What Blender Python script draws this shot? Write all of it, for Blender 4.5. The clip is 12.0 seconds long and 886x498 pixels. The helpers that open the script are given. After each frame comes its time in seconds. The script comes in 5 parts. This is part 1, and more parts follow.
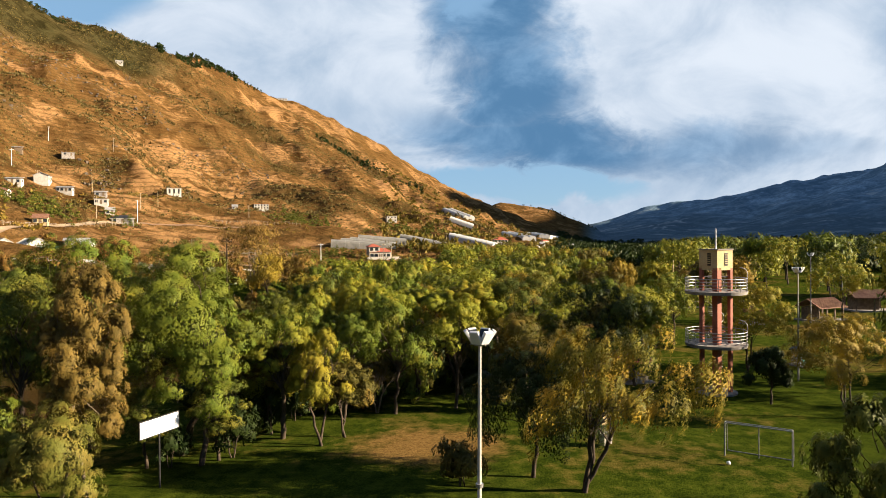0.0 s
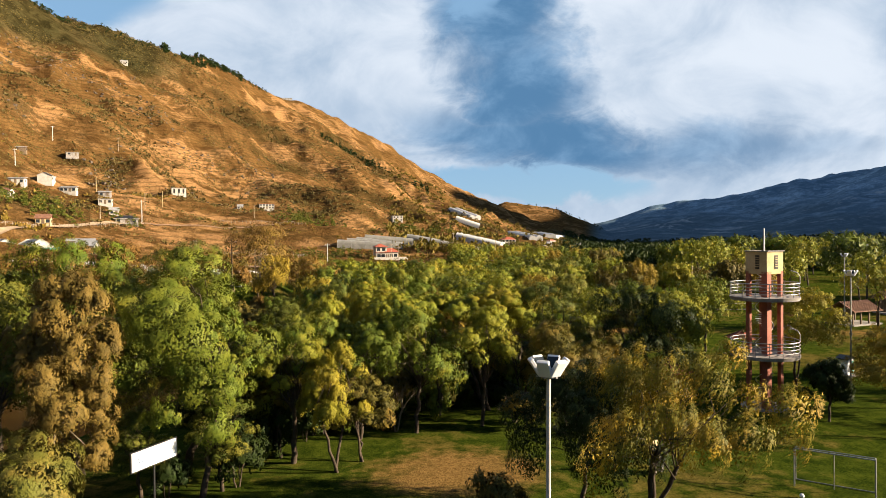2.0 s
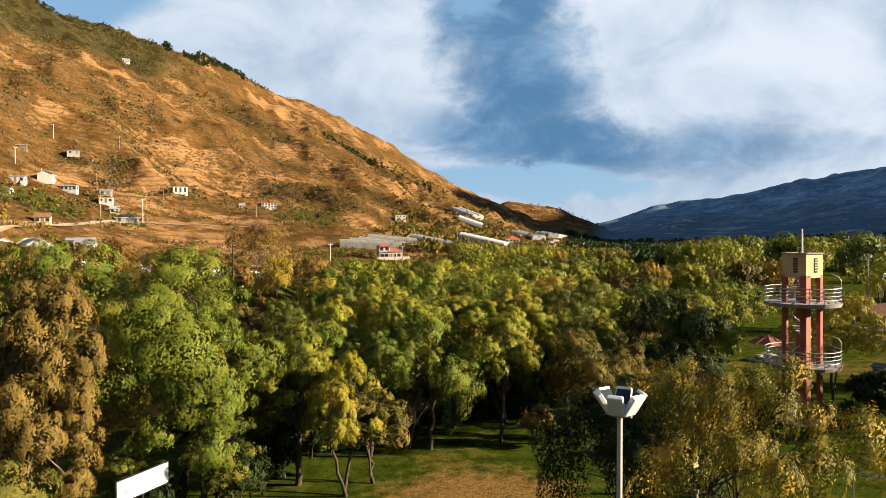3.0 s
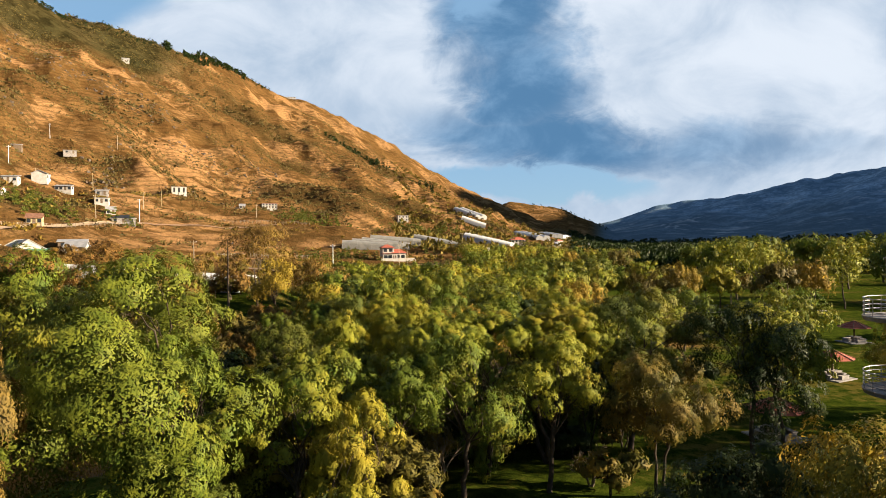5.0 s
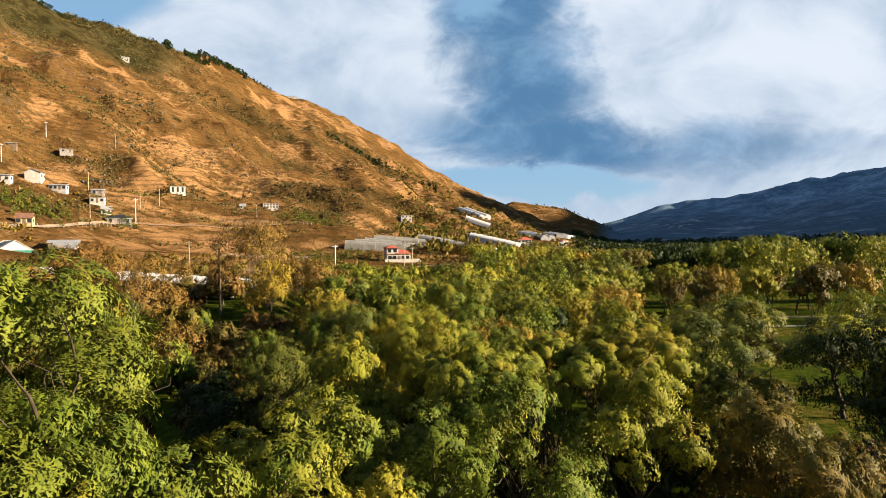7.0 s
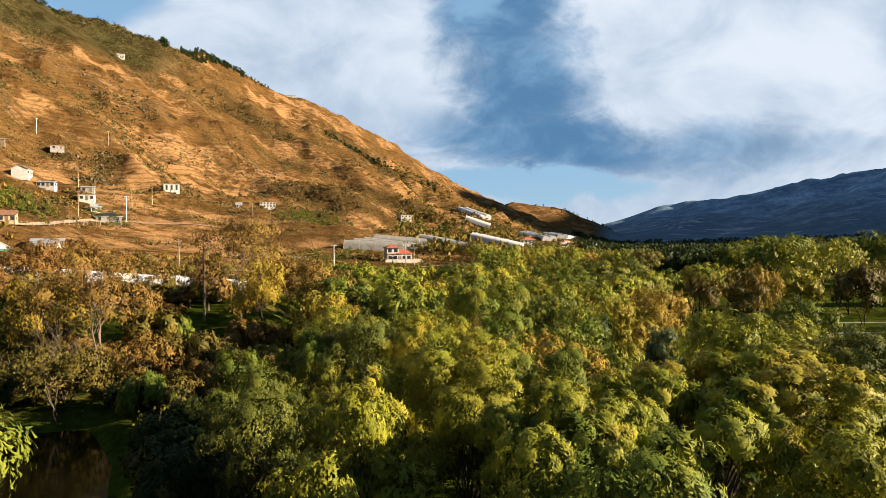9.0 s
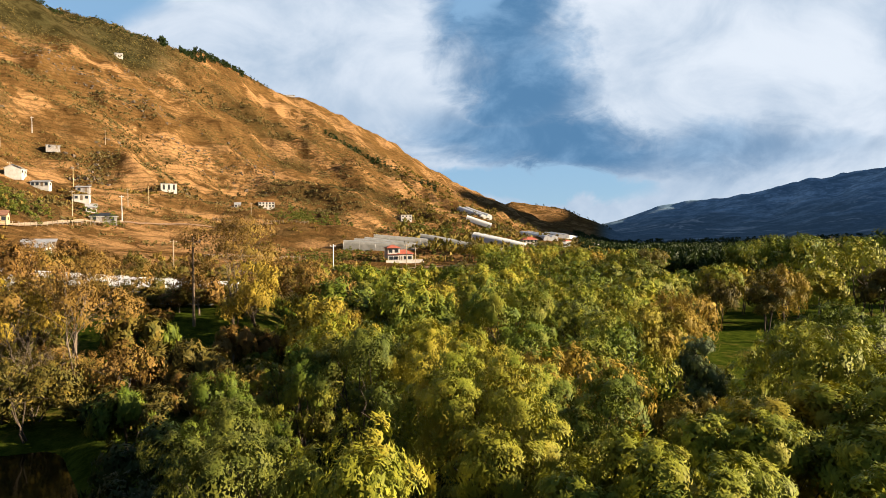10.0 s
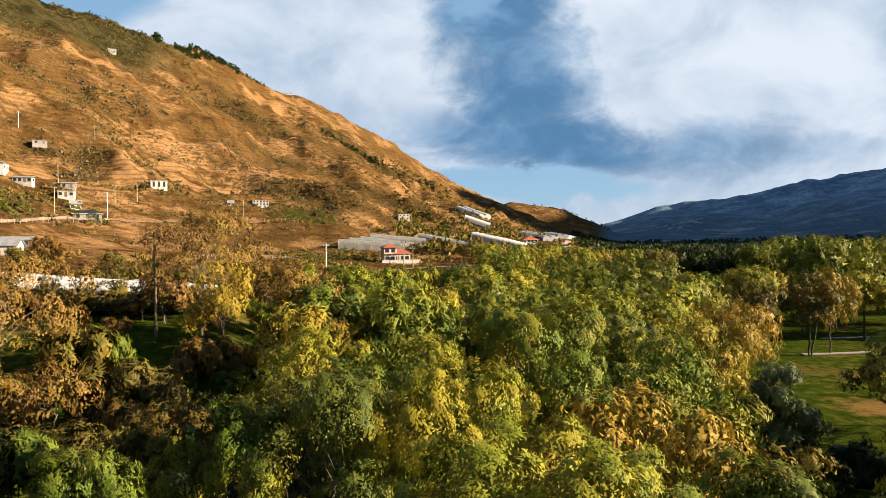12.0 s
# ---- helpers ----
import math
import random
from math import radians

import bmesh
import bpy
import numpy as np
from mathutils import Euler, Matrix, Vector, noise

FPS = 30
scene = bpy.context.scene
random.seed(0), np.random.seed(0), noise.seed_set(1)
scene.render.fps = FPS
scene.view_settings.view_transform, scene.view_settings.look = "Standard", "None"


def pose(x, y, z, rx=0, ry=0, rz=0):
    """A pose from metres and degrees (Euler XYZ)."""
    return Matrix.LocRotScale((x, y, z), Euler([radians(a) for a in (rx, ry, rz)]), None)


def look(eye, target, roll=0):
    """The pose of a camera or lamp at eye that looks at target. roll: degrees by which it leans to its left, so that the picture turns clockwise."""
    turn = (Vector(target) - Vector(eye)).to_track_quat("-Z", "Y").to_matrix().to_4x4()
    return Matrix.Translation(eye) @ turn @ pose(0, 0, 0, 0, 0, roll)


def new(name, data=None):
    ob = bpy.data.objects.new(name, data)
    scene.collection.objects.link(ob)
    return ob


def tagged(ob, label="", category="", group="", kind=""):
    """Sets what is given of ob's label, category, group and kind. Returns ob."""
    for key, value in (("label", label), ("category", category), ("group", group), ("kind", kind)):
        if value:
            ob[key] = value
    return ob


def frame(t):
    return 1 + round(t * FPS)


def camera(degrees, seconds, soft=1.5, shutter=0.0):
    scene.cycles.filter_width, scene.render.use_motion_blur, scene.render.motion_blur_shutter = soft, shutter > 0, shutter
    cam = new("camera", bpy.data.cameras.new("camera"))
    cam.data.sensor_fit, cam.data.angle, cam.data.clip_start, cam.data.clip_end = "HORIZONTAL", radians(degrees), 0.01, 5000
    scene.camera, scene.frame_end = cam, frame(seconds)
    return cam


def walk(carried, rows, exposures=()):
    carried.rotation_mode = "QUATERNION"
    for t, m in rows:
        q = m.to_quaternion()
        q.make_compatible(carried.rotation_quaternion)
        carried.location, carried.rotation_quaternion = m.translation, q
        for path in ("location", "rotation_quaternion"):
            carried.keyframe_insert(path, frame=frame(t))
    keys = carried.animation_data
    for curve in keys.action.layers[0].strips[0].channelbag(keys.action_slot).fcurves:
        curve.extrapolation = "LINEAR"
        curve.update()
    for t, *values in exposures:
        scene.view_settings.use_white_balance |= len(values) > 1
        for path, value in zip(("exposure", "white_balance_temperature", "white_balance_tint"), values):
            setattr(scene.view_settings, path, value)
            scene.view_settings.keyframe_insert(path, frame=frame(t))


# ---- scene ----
cam = camera(70.0, 12.0, soft=0.7)
PATH = [
    (0, (4.164, -4.157, 13.021), (4.279, -2.161, 12.998), -0.5),
    (0.5, (3.912, -3.27, 13.055), (4.022, -1.274, 13.032), -0.6),
    (1, (3.644, -2.261, 13.097), (3.751, -0.264, 13.074), -0.6),
    (1.5, (3.337, -1.071, 13.139), (3.439, 0.926, 13.116), -0.6),
    (2, (2.996, 0.277, 13.181), (3.096, 2.275, 13.157), -0.6),
    (2.5, (2.634, 1.841, 13.242), (2.731, 3.839, 13.217), -0.6),
    (3, (2.233, 3.567, 13.308), (2.327, 5.565, 13.282), -0.5),
    (3.2, (2.065, 4.323, 13.325), (2.158, 6.32, 13.298), -0.6),
    (4.8, (0.995, 10.909, 13.436), (1.084, 12.907, 13.412), -0.6),
    (5, (0.855, 11.782, 13.44), (0.945, 13.78, 13.416), -0.6),
    (5.5, (0.533, 14.02, 13.448), (0.62, 16.018, 13.425), -0.6),
    (6, (0.245, 16.241, 13.438), (0.331, 18.239, 13.415), -0.6),
    (6.5, (-0.047, 18.518, 13.425), (0.037, 20.516, 13.401), -0.6),
    (7, (-0.36, 20.841, 13.43), (-0.277, 22.839, 13.407), -0.7),
    (7.2, (-0.499, 21.787, 13.421), (-0.413, 23.785, 13.4), -0.8),
    (8.8, (-1.626, 29.412, 13.031), (-1.537, 31.409, 13.009), -0.7),
    (9, (-1.727, 30.376, 13.024), (-1.638, 32.374, 13.003), -0.6),
    (9.5, (-1.969, 32.781, 13.045), (-1.88, 34.778, 13.024), -0.6),
    (10, (-2.159, 35.189, 13.031), (-2.07, 37.186, 13.01), -0.7),
    (10.5, (-2.265, 37.581, 13.002), (-2.175, 39.579, 12.98), -0.6),
    (11, (-2.298, 39.975, 12.962), (-2.207, 41.973, 12.941), -0.5),
    (11.5, (-2.245, 42.314, 12.918), (-2.152, 44.312, 12.896), -0.5),
    (12, (-2.174, 44.685, 12.867), (-2.077, 46.683, 12.846), -0.5),
]
walk(cam, [(t, look(eye, target, roll)) for t, eye, target, roll in PATH])
scene.view_settings.exposure = 2.13

# ---- world, sun ----
SUN_ELEV, SUN_AZ = radians(18.5), radians(99)   # azimuth clockwise from +y
sun_from = Vector((math.sin(SUN_AZ) * math.cos(SUN_ELEV), math.cos(SUN_AZ) * math.cos(SUN_ELEV), math.sin(SUN_ELEV)))
sun = new("sun", bpy.data.lights.new("sun", "SUN"))
sun.data.energy, sun.data.angle, sun.data.color = 5.0, radians(0.6), (1.0, 0.80, 0.56)
sun.matrix_basis = look(sun_from * 100, (0, 0, 0))


class Nodes:
    """Short ways to lay out nodes in a tree."""

    def __init__(self, tree):
        self.t = tree
        tree.nodes.clear()

    def add(self, kind, **values):
        n = self.t.nodes.new(kind)
        for k, v in values.items():
            if k.startswith("in_"):
                n.inputs[int(k[3:])].default_value = v
            else:
                setattr(n, k, v)
        return n

    def link(self, a, b):
        self.t.links.new(a, b)

    def math(self, op, a, b=0.0, c=0.0, clamp=False):
        n = self.add("ShaderNodeMath", operation=op, use_clamp=clamp)
        for i, v in enumerate((a, b, c)):
            if isinstance(v, (int, float)):
                n.inputs[i].default_value = v
            else:
                self.link(v, n.inputs[i])
        return n.outputs[0]

    def mix(self, fac, a, b, blend="MIX"):
        n = self.add("ShaderNodeMix", data_type="RGBA", blend_type=blend)
        for i, v in ((0, fac), (6, a), (7, b)):
            if isinstance(v, (int, float)):
                n.inputs[i].default_value = v
            elif isinstance(v, tuple):
                n.inputs[i].default_value = (*v, 1)
            else:
                self.link(v, n.inputs[i])
        return n.outputs[2]

    def noise(self, vec, scale, detail=4.0, rough=0.55, dist=0.0):
        n = self.add("ShaderNodeTexNoise")
        n.inputs["Scale"].default_value, n.inputs["Detail"].default_value = scale, detail
        n.inputs["Roughness"].default_value, n.inputs["Distortion"].default_value = rough, dist
        if vec is not None:
            self.link(vec, n.inputs["Vector"])
        return n.outputs["Fac"]

    def step(self, v, lo, hi):
        n = self.add("ShaderNodeMapRange", interpolation_type="SMOOTHSTEP")
        self.link(v, n.inputs["Value"])
        n.inputs["From Min"].default_value, n.inputs["From Max"].default_value = lo, hi
        return n.outputs["Result"]


def build_world():
    w = bpy.data.worlds.new("sky")
    w.use_nodes = True
    scene.world = w
    n = Nodes(w.node_tree)
    out = n.add("ShaderNodeOutputWorld")
    bg = n.add("ShaderNodeBackground")
    n.link(bg.outputs[0], out.inputs[0])
    sky = n.add("ShaderNodeTexSky", sky_type="NISHITA", sun_disc=False, sun_elevation=SUN_ELEV, sun_rotation=SUN_AZ,
                altitude=2000.0, air_density=1.2, dust_density=0.6, ozone_density=1.5)
    co = n.add("ShaderNodeTexCoord").outputs["Generated"]
    sep = n.add("ShaderNodeSeparateXYZ")
    n.link(co, sep.inputs[0])
    x, y, z = sep.outputs
    y = n.math("MAXIMUM", y, 0.12)
    u, v = n.math("DIVIDE", x, y), n.math("DIVIDE", z, y)
    comb = n.add("ShaderNodeCombineXYZ")
    n.link(u, comb.inputs[0]), n.link(n.math("MULTIPLY", v, 1.5), comb.inputs[1])
    flat = comb.outputs[0]
    wob = n.math("SUBTRACT", n.noise(flat, 3.2, 6, 0.6, 0.4), 0.5)
    wob2 = n.math("SUBTRACT", n.noise(flat, 1.4, 3, 0.5), 0.5)
    wisp = n.math("SUBTRACT", n.noise(flat, 11.0, 6, 0.65, 0.8), 0.5)
    uw = n.math("ADD", n.math("ADD", u, n.math("MULTIPLY", wob, 0.22)), n.math("MULTIPLY", wisp, 0.09))
    vw = n.math("ADD", v, n.math("MULTIPLY", wob2, 0.16))
    vw = n.math("ADD", n.math("ADD", vw, n.math("MULTIPLY", wob, 0.10)), n.math("MULTIPLY", wisp, 0.05))

    def blob(cu, cv, ru, rv, tilt=0.0):
        """A soft oval of sky, 1 at its middle and 0 from its rim on."""
        du, dv = n.math("SUBTRACT", uw, cu), n.math("SUBTRACT", vw, cv)
        c, s = math.cos(tilt), math.sin(tilt)
        a = n.math("DIVIDE", n.math("ADD", n.math("MULTIPLY", du, c), n.math("MULTIPLY", dv, s)), ru)
        b = n.math("DIVIDE", n.math("SUBTRACT", n.math("MULTIPLY", dv, c), n.math("MULTIPLY", du, s)), rv)
        d = n.math("ADD", n.math("MULTIPLY", a, a), n.math("MULTIPLY", b, b))
        return n.math("SUBTRACT", 1.0, d, clamp=True)

    # the dark blue-grey rift between the two bright banks, running down to a slate band over the valley
    rift = blob(0.13, 0.40, 0.13, 0.24, 0.15)
    for o in ((0.17, 0.24, 0.13, 0.13, -0.5), (0.22, 0.145, 0.30, 0.070, -0.10), (0.10, 0.55, 0.13, 0.16, 0.2)):
        rift = n.math("MAXIMUM", rift, blob(*o))
    rift = n.math("MAXIMUM", rift, n.math("MULTIPLY", blob(0.44, 0.128, 0.42, 0.055, 0.03), 0.62))
    rift = n.step(rift, 0.0, 0.9)
    clear = blob(0.17, 0.070, 0.25, 0.042, -0.05)                       # clear blue over the far ridge
    for o in ((-0.49, 0.385, 0.13, 0.07), (-0.30, 0.40, 0.06, 0.025), (0.10, 0.40, 0.035, 0.05), (-0.75, 0.36, 0.25, 0.10, 0.2)):
        clear = n.math("MAXIMUM", clear, n.math("MULTIPLY", blob(*o), 0.75))
    clear = n.step(clear, 0.05, 0.6)
    puff = n.noise(flat, 5.0, 7, 0.62, 0.5)
    big = n.noise(flat, 1.7, 4, 0.55, 0.2)
    tone = n.step(n.math("ADD", n.math("MULTIPLY", puff, 0.45), n.math("MULTIPLY", big, 0.75)), 0.40, 0.72)
    bank = n.mix(tone, (0.43, 0.57, 0.75), (0.86, 0.94, 1.05))
    slate = n.mix(n.step(puff, 0.38, 0.66), (0.11, 0.26, 0.47), (0.26, 0.46, 0.71))
    blue = n.mix(0.75, n.mix(1.0, sky.outputs[0], (0.16, 0.16, 0.16), "MULTIPLY"), (0.30, 0.54, 0.82))
    col = n.mix(rift, bank, slate)
    # overhead and behind, the cloud breaks up into clear blue
    sep2 = n.add("ShaderNodeSeparateXYZ")
    n.link(co, sep2.inputs[0])
    open_sky = n.math("MAXIMUM", n.step(sep2.outputs[2], 0.50, 0.80), n.step(n.math("MULTIPLY", sep2.outputs[1], -1.0), -0.05, 0.35))
    col = n.mix(clear, col, blue)
    deep = n.mix(0.6, n.mix(1.0, sky.outputs[0], (0.16, 0.16, 0.16), "MULTIPLY"), (0.10, 0.21, 0.42))
    col = n.mix(n.math("MULTIPLY", open_sky, n.step(n.noise(co, 1.6, 4, 0.6), 0.22, 0.44)), col, deep)
    n.link(col, bg.inputs[0])
    bg.inputs[1].default_value = 0.211


build_world()

# ---- materials ----


def material(name, build):
    m = bpy.data.materials.new(name)
    m.use_nodes = True
    n = Nodes(m.node_tree)
    out = n.add("ShaderNodeOutputMaterial")
    n.link(build(n), out.inputs[0])
    return m


def coords(n):
    return n.add("ShaderNodeNewGeometry").outputs["Position"]


def bsdf(n, col, rough=0.8, metal=0.0, bump=None, strength=0.3, dist=0.02, spec=0.3):
    p = n.add("ShaderNodeBsdfPrincipled")
    if isinstance(col, tuple):
        p.inputs["Base Color"].default_value = (*col, 1)
    else:
        n.link(col, p.inputs["Base Color"])
    p.inputs["Roughness"].default_value, p.inputs["Metallic"].default_value = rough, metal
    p.inputs["Specular IOR Level"].default_value = spec
    if bump is not None:
        b = n.add("ShaderNodeBump")
        b.inputs["Strength"].default_value, b.inputs["Distance"].default_value = strength, dist
        n.link(bump, b.inputs["Height"])
        n.link(b.outputs[0], p.inputs["Normal"])
    return p.outputs[0]


def plain(name, a, b, scale=2.0, rough=0.8, metal=0.0, bump=0.3, dist=0.01, local=False):
    """Two colours mixed by coarse stains and fine grain, with relief."""
    def build(n):
        co = n.add("ShaderNodeTexCoord").outputs["Object"] if local else coords(n)
        f = n.noise(co, scale, 5, 0.6)
        g = n.noise(co, scale * 9, 3, 0.6)
        h = n.math("ADD", n.math("MULTIPLY", f, 0.65), n.math("MULTIPLY", g, 0.35))
        return bsdf(n, n.mix(n.step(h, 0.35, 0.68), a, b), rough, metal, g, bump, dist)
    return material(name, build)


def leaf_material(name, a, b, c, trans=0.12):
    """Leaves from a to b, leaf by leaf, with some of colour c in drifts, and a tint of its own for each tree."""
    def build(n):
        geo = n.add("ShaderNodeNewGeometry")
        isl, pos = geo.outputs["Random Per Island"], geo.outputs["Position"]
        tree = n.add("ShaderNodeObjectInfo").outputs["Random"]
        tuft = n.step(n.noise(pos, 1.7, 2, 0.5), 0.34, 0.66)
        col = n.mix(n.math("ADD", n.math("MULTIPLY", isl, 0.25), n.math("MULTIPLY", tuft, 0.75)), a, b)
        drift = n.step(n.math("ADD", n.noise(pos, 0.45, 3, 0.6), n.math("MULTIPLY", n.math("SUBTRACT", tree, 0.5), 0.28)), 0.50, 0.70)
        col = n.mix(n.math("MULTIPLY", drift, 0.8), col, c)
        hsv = n.add("ShaderNodeHueSaturation")
        n.link(n.math("ADD", 0.485, n.math("MULTIPLY", tree, 0.03)), hsv.inputs["Hue"])
        n.link(n.math("ADD", 0.96, n.math("MULTIPLY", isl, 0.08)), hsv.inputs["Value"])
        n.link(col, hsv.inputs["Color"])
        d = n.add("ShaderNodeBsdfPrincipled")
        d.inputs["Roughness"].default_value, d.inputs["Specular IOR Level"].default_value = 0.6, 0.10
        n.link(hsv.outputs[0], d.inputs["Base Color"])
        t = n.add("ShaderNodeBsdfTranslucent")
        n.link(hsv.outputs[0], t.inputs[0])
        m = n.add("ShaderNodeMixShader")
        m.inputs[0].default_value = trans
        n.link(d.outputs[0], m.inputs[1]), n.link(t.outputs[0], m.inputs[2])
        return m.outputs[0]
    return material(name, build)


M = {}
M["leaf_green"] = leaf_material("leaf_green", (0.0500, 0.0800, 0.0095), (0.1160, 0.1430, 0.0150), (0.1800, 0.1580, 0.0170))
M["leaf_yellow"] = leaf_material("leaf_yellow", (0.1000, 0.1240, 0.0120), (0.2100, 0.2120, 0.0185), (0.2450, 0.1800, 0.0190))
M["leaf_gold"] = leaf_material("leaf_gold", (0.1474, 0.1159, 0.0147), (0.2752, 0.1994, 0.0227), (0.1966, 0.1715, 0.0169))
M["leaf_willow"] = leaf_material("leaf_willow", (0.0660, 0.0700, 0.0100), (0.1600, 0.1330, 0.0145), (0.2900, 0.1760, 0.0180))
M["leaf_mid"] = leaf_material("leaf_mid", (0.0450, 0.0646, 0.0109), (0.1029, 0.1156, 0.0167), (0.1566, 0.1370, 0.0179))
M["leaf_scrub"] = leaf_material("leaf_scrub", (0.0493, 0.0421, 0.0145), (0.1087, 0.0841, 0.0261), (0.1522, 0.1044, 0.0319), 0.1)
M["leaf_dark"] = leaf_material("leaf_dark", (0.0090, 0.0188, 0.0044), (0.0207, 0.0351, 0.0062), (0.0276, 0.0370, 0.0082), 0.15)
M["leaf_olive"] = leaf_material("leaf_olive", (0.0500, 0.0480, 0.0105), (0.1080, 0.0900, 0.0150), (0.1450, 0.0900, 0.0165))
M["leaf_rust"] = leaf_material("leaf_rust", (0.1120, 0.0690, 0.0170), (0.1950, 0.1180, 0.0260), (0.1450, 0.1080, 0.0170))
M["leaf_droop"] = leaf_material("leaf_droop", (0.0800, 0.0640, 0.0150), (0.1650, 0.1180, 0.0260), (0.0950, 0.1000, 0.0170))
M["leaf_grey"] = leaf_material("leaf_grey", (0.0545, 0.0758, 0.0308), (0.1079, 0.1352, 0.0580), (0.0900, 0.1079, 0.0272))
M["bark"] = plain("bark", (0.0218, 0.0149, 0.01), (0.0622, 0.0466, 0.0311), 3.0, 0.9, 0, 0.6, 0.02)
M["bark_pale"] = plain("bark_pale", (0.095, 0.070, 0.048), (0.165, 0.130, 0.095), 3.0, 0.9, 0, 0.5, 0.02)
M["white_wall"] = plain("white_wall", (0.2988, 0.2839, 0.2540), (0.4183, 0.4034, 0.3810), 0.8, 0.85)
M["cream_wall"] = plain("cream_wall", (0.33, 0.25, 0.125), (0.45, 0.36, 0.21), 0.9, 0.85)
M["red_paint"] = plain("red_paint", (0.1826, 0.0539, 0.0332), (0.2822, 0.0954, 0.0622), 1.2, 0.7)
M["concrete"] = plain("concrete", (0.13, 0.12, 0.115), (0.28, 0.265, 0.25), 1.5, 0.9)
M["steel"] = plain("steel", (0.20, 0.20, 0.21), (0.34, 0.34, 0.35), 2.0, 0.45, 0.6, 0.1)
M["white_metal"] = plain("white_metal", (0.5478, 0.5644, 0.5810), (0.6640, 0.6723, 0.6806), 2.0, 0.5, 0.0, 0.1)
M["dark"] = plain("dark", (0.0100, 0.0108, 0.0124), (0.0249, 0.0249, 0.0266), 1.0, 0.4)
M["tile_red"] = plain("tile_red", (0.1992, 0.0456, 0.0291), (0.3320, 0.0913, 0.0498), 1.4, 0.8)
M["tile_brown"] = plain("tile_brown", (0.1079, 0.0498, 0.0332), (0.1992, 0.1079, 0.0664), 1.4, 0.85)
M["tin"] = plain("tin", (0.1992, 0.2075, 0.2158), (0.3486, 0.3486, 0.3486), 0.7, 0.5, 0.3, 0.1)
M["plastic_film"] = plain("plastic_film", (0.1132, 0.1132, 0.1029), (0.1955, 0.1904, 0.1750), 0.35, 0.45, 0.0, 0.2, 0.05)
M["film_bright"] = plain("film_bright", (0.3245, 0.3386, 0.3386), (0.4233, 0.4233, 0.4233), 0.35, 0.5, 0.0, 0.1, 0.03)
M["wood"] = plain("wood", (0.0830, 0.0581, 0.0373), (0.1660, 0.1245, 0.0830), 2.0, 0.85)
M["pole_wood"] = plain("pole_wood", (0.2490, 0.1992, 0.1411), (0.3818, 0.3154, 0.2324), 2.0, 0.85)
M["green_paint"] = plain("green_paint", (0.0166, 0.1328, 0.0996), (0.0332, 0.1992, 0.1411), 1.0, 0.6)
M["sign_white"] = plain("sign_white", (0.5644, 0.5893, 0.6225), (0.6806, 0.6972, 0.7138), 1.0, 0.5, 0, 0.05)
M["sign_ink"] = plain("sign_ink", (0.1826, 0.2490, 0.3652), (0.2490, 0.3154, 0.4316), 3.0, 0.6, 0, 0.05)
M["rock"] = plain("rock", (0.055, 0.042, 0.030), (0.115, 0.090, 0.066), 0.8, 0.9, 0, 0.6, 0.1)
M["dirt"] = plain("dirt", (0.1245, 0.0747, 0.0436), (0.2117, 0.137, 0.0809), 0.8, 0.95, 0, 0.5, 0.05)


def glass_pane(n):
    return bsdf(n, (0.02, 0.025, 0.03), 0.12)


M["pane"] = material("pane", glass_pane)


def water(n):
    co = coords(n)
    col = n.mix(n.noise(co, 0.08, 3), (0.008, 0.008, 0.003), (0.016, 0.014, 0.005))
    h = n.noise(co, 1.8, 4, 0.6)
    return bsdf(n, col, 0.05, 0.0, h, 0.05, 0.02)


def pond(n):
    """Dark brown water with little shine."""
    co = coords(n)
    col = n.mix(n.noise(co, 0.15, 4, 0.6), (0.006, 0.006, 0.0015), (0.014, 0.012, 0.003))
    return bsdf(n, col, 0.08, 0.0, n.noise(co, 2.5, 4, 0.6), 0.05, 0.02, 0.04)


M["water"] = material("water", water)
M["pond"] = material("pond", pond)


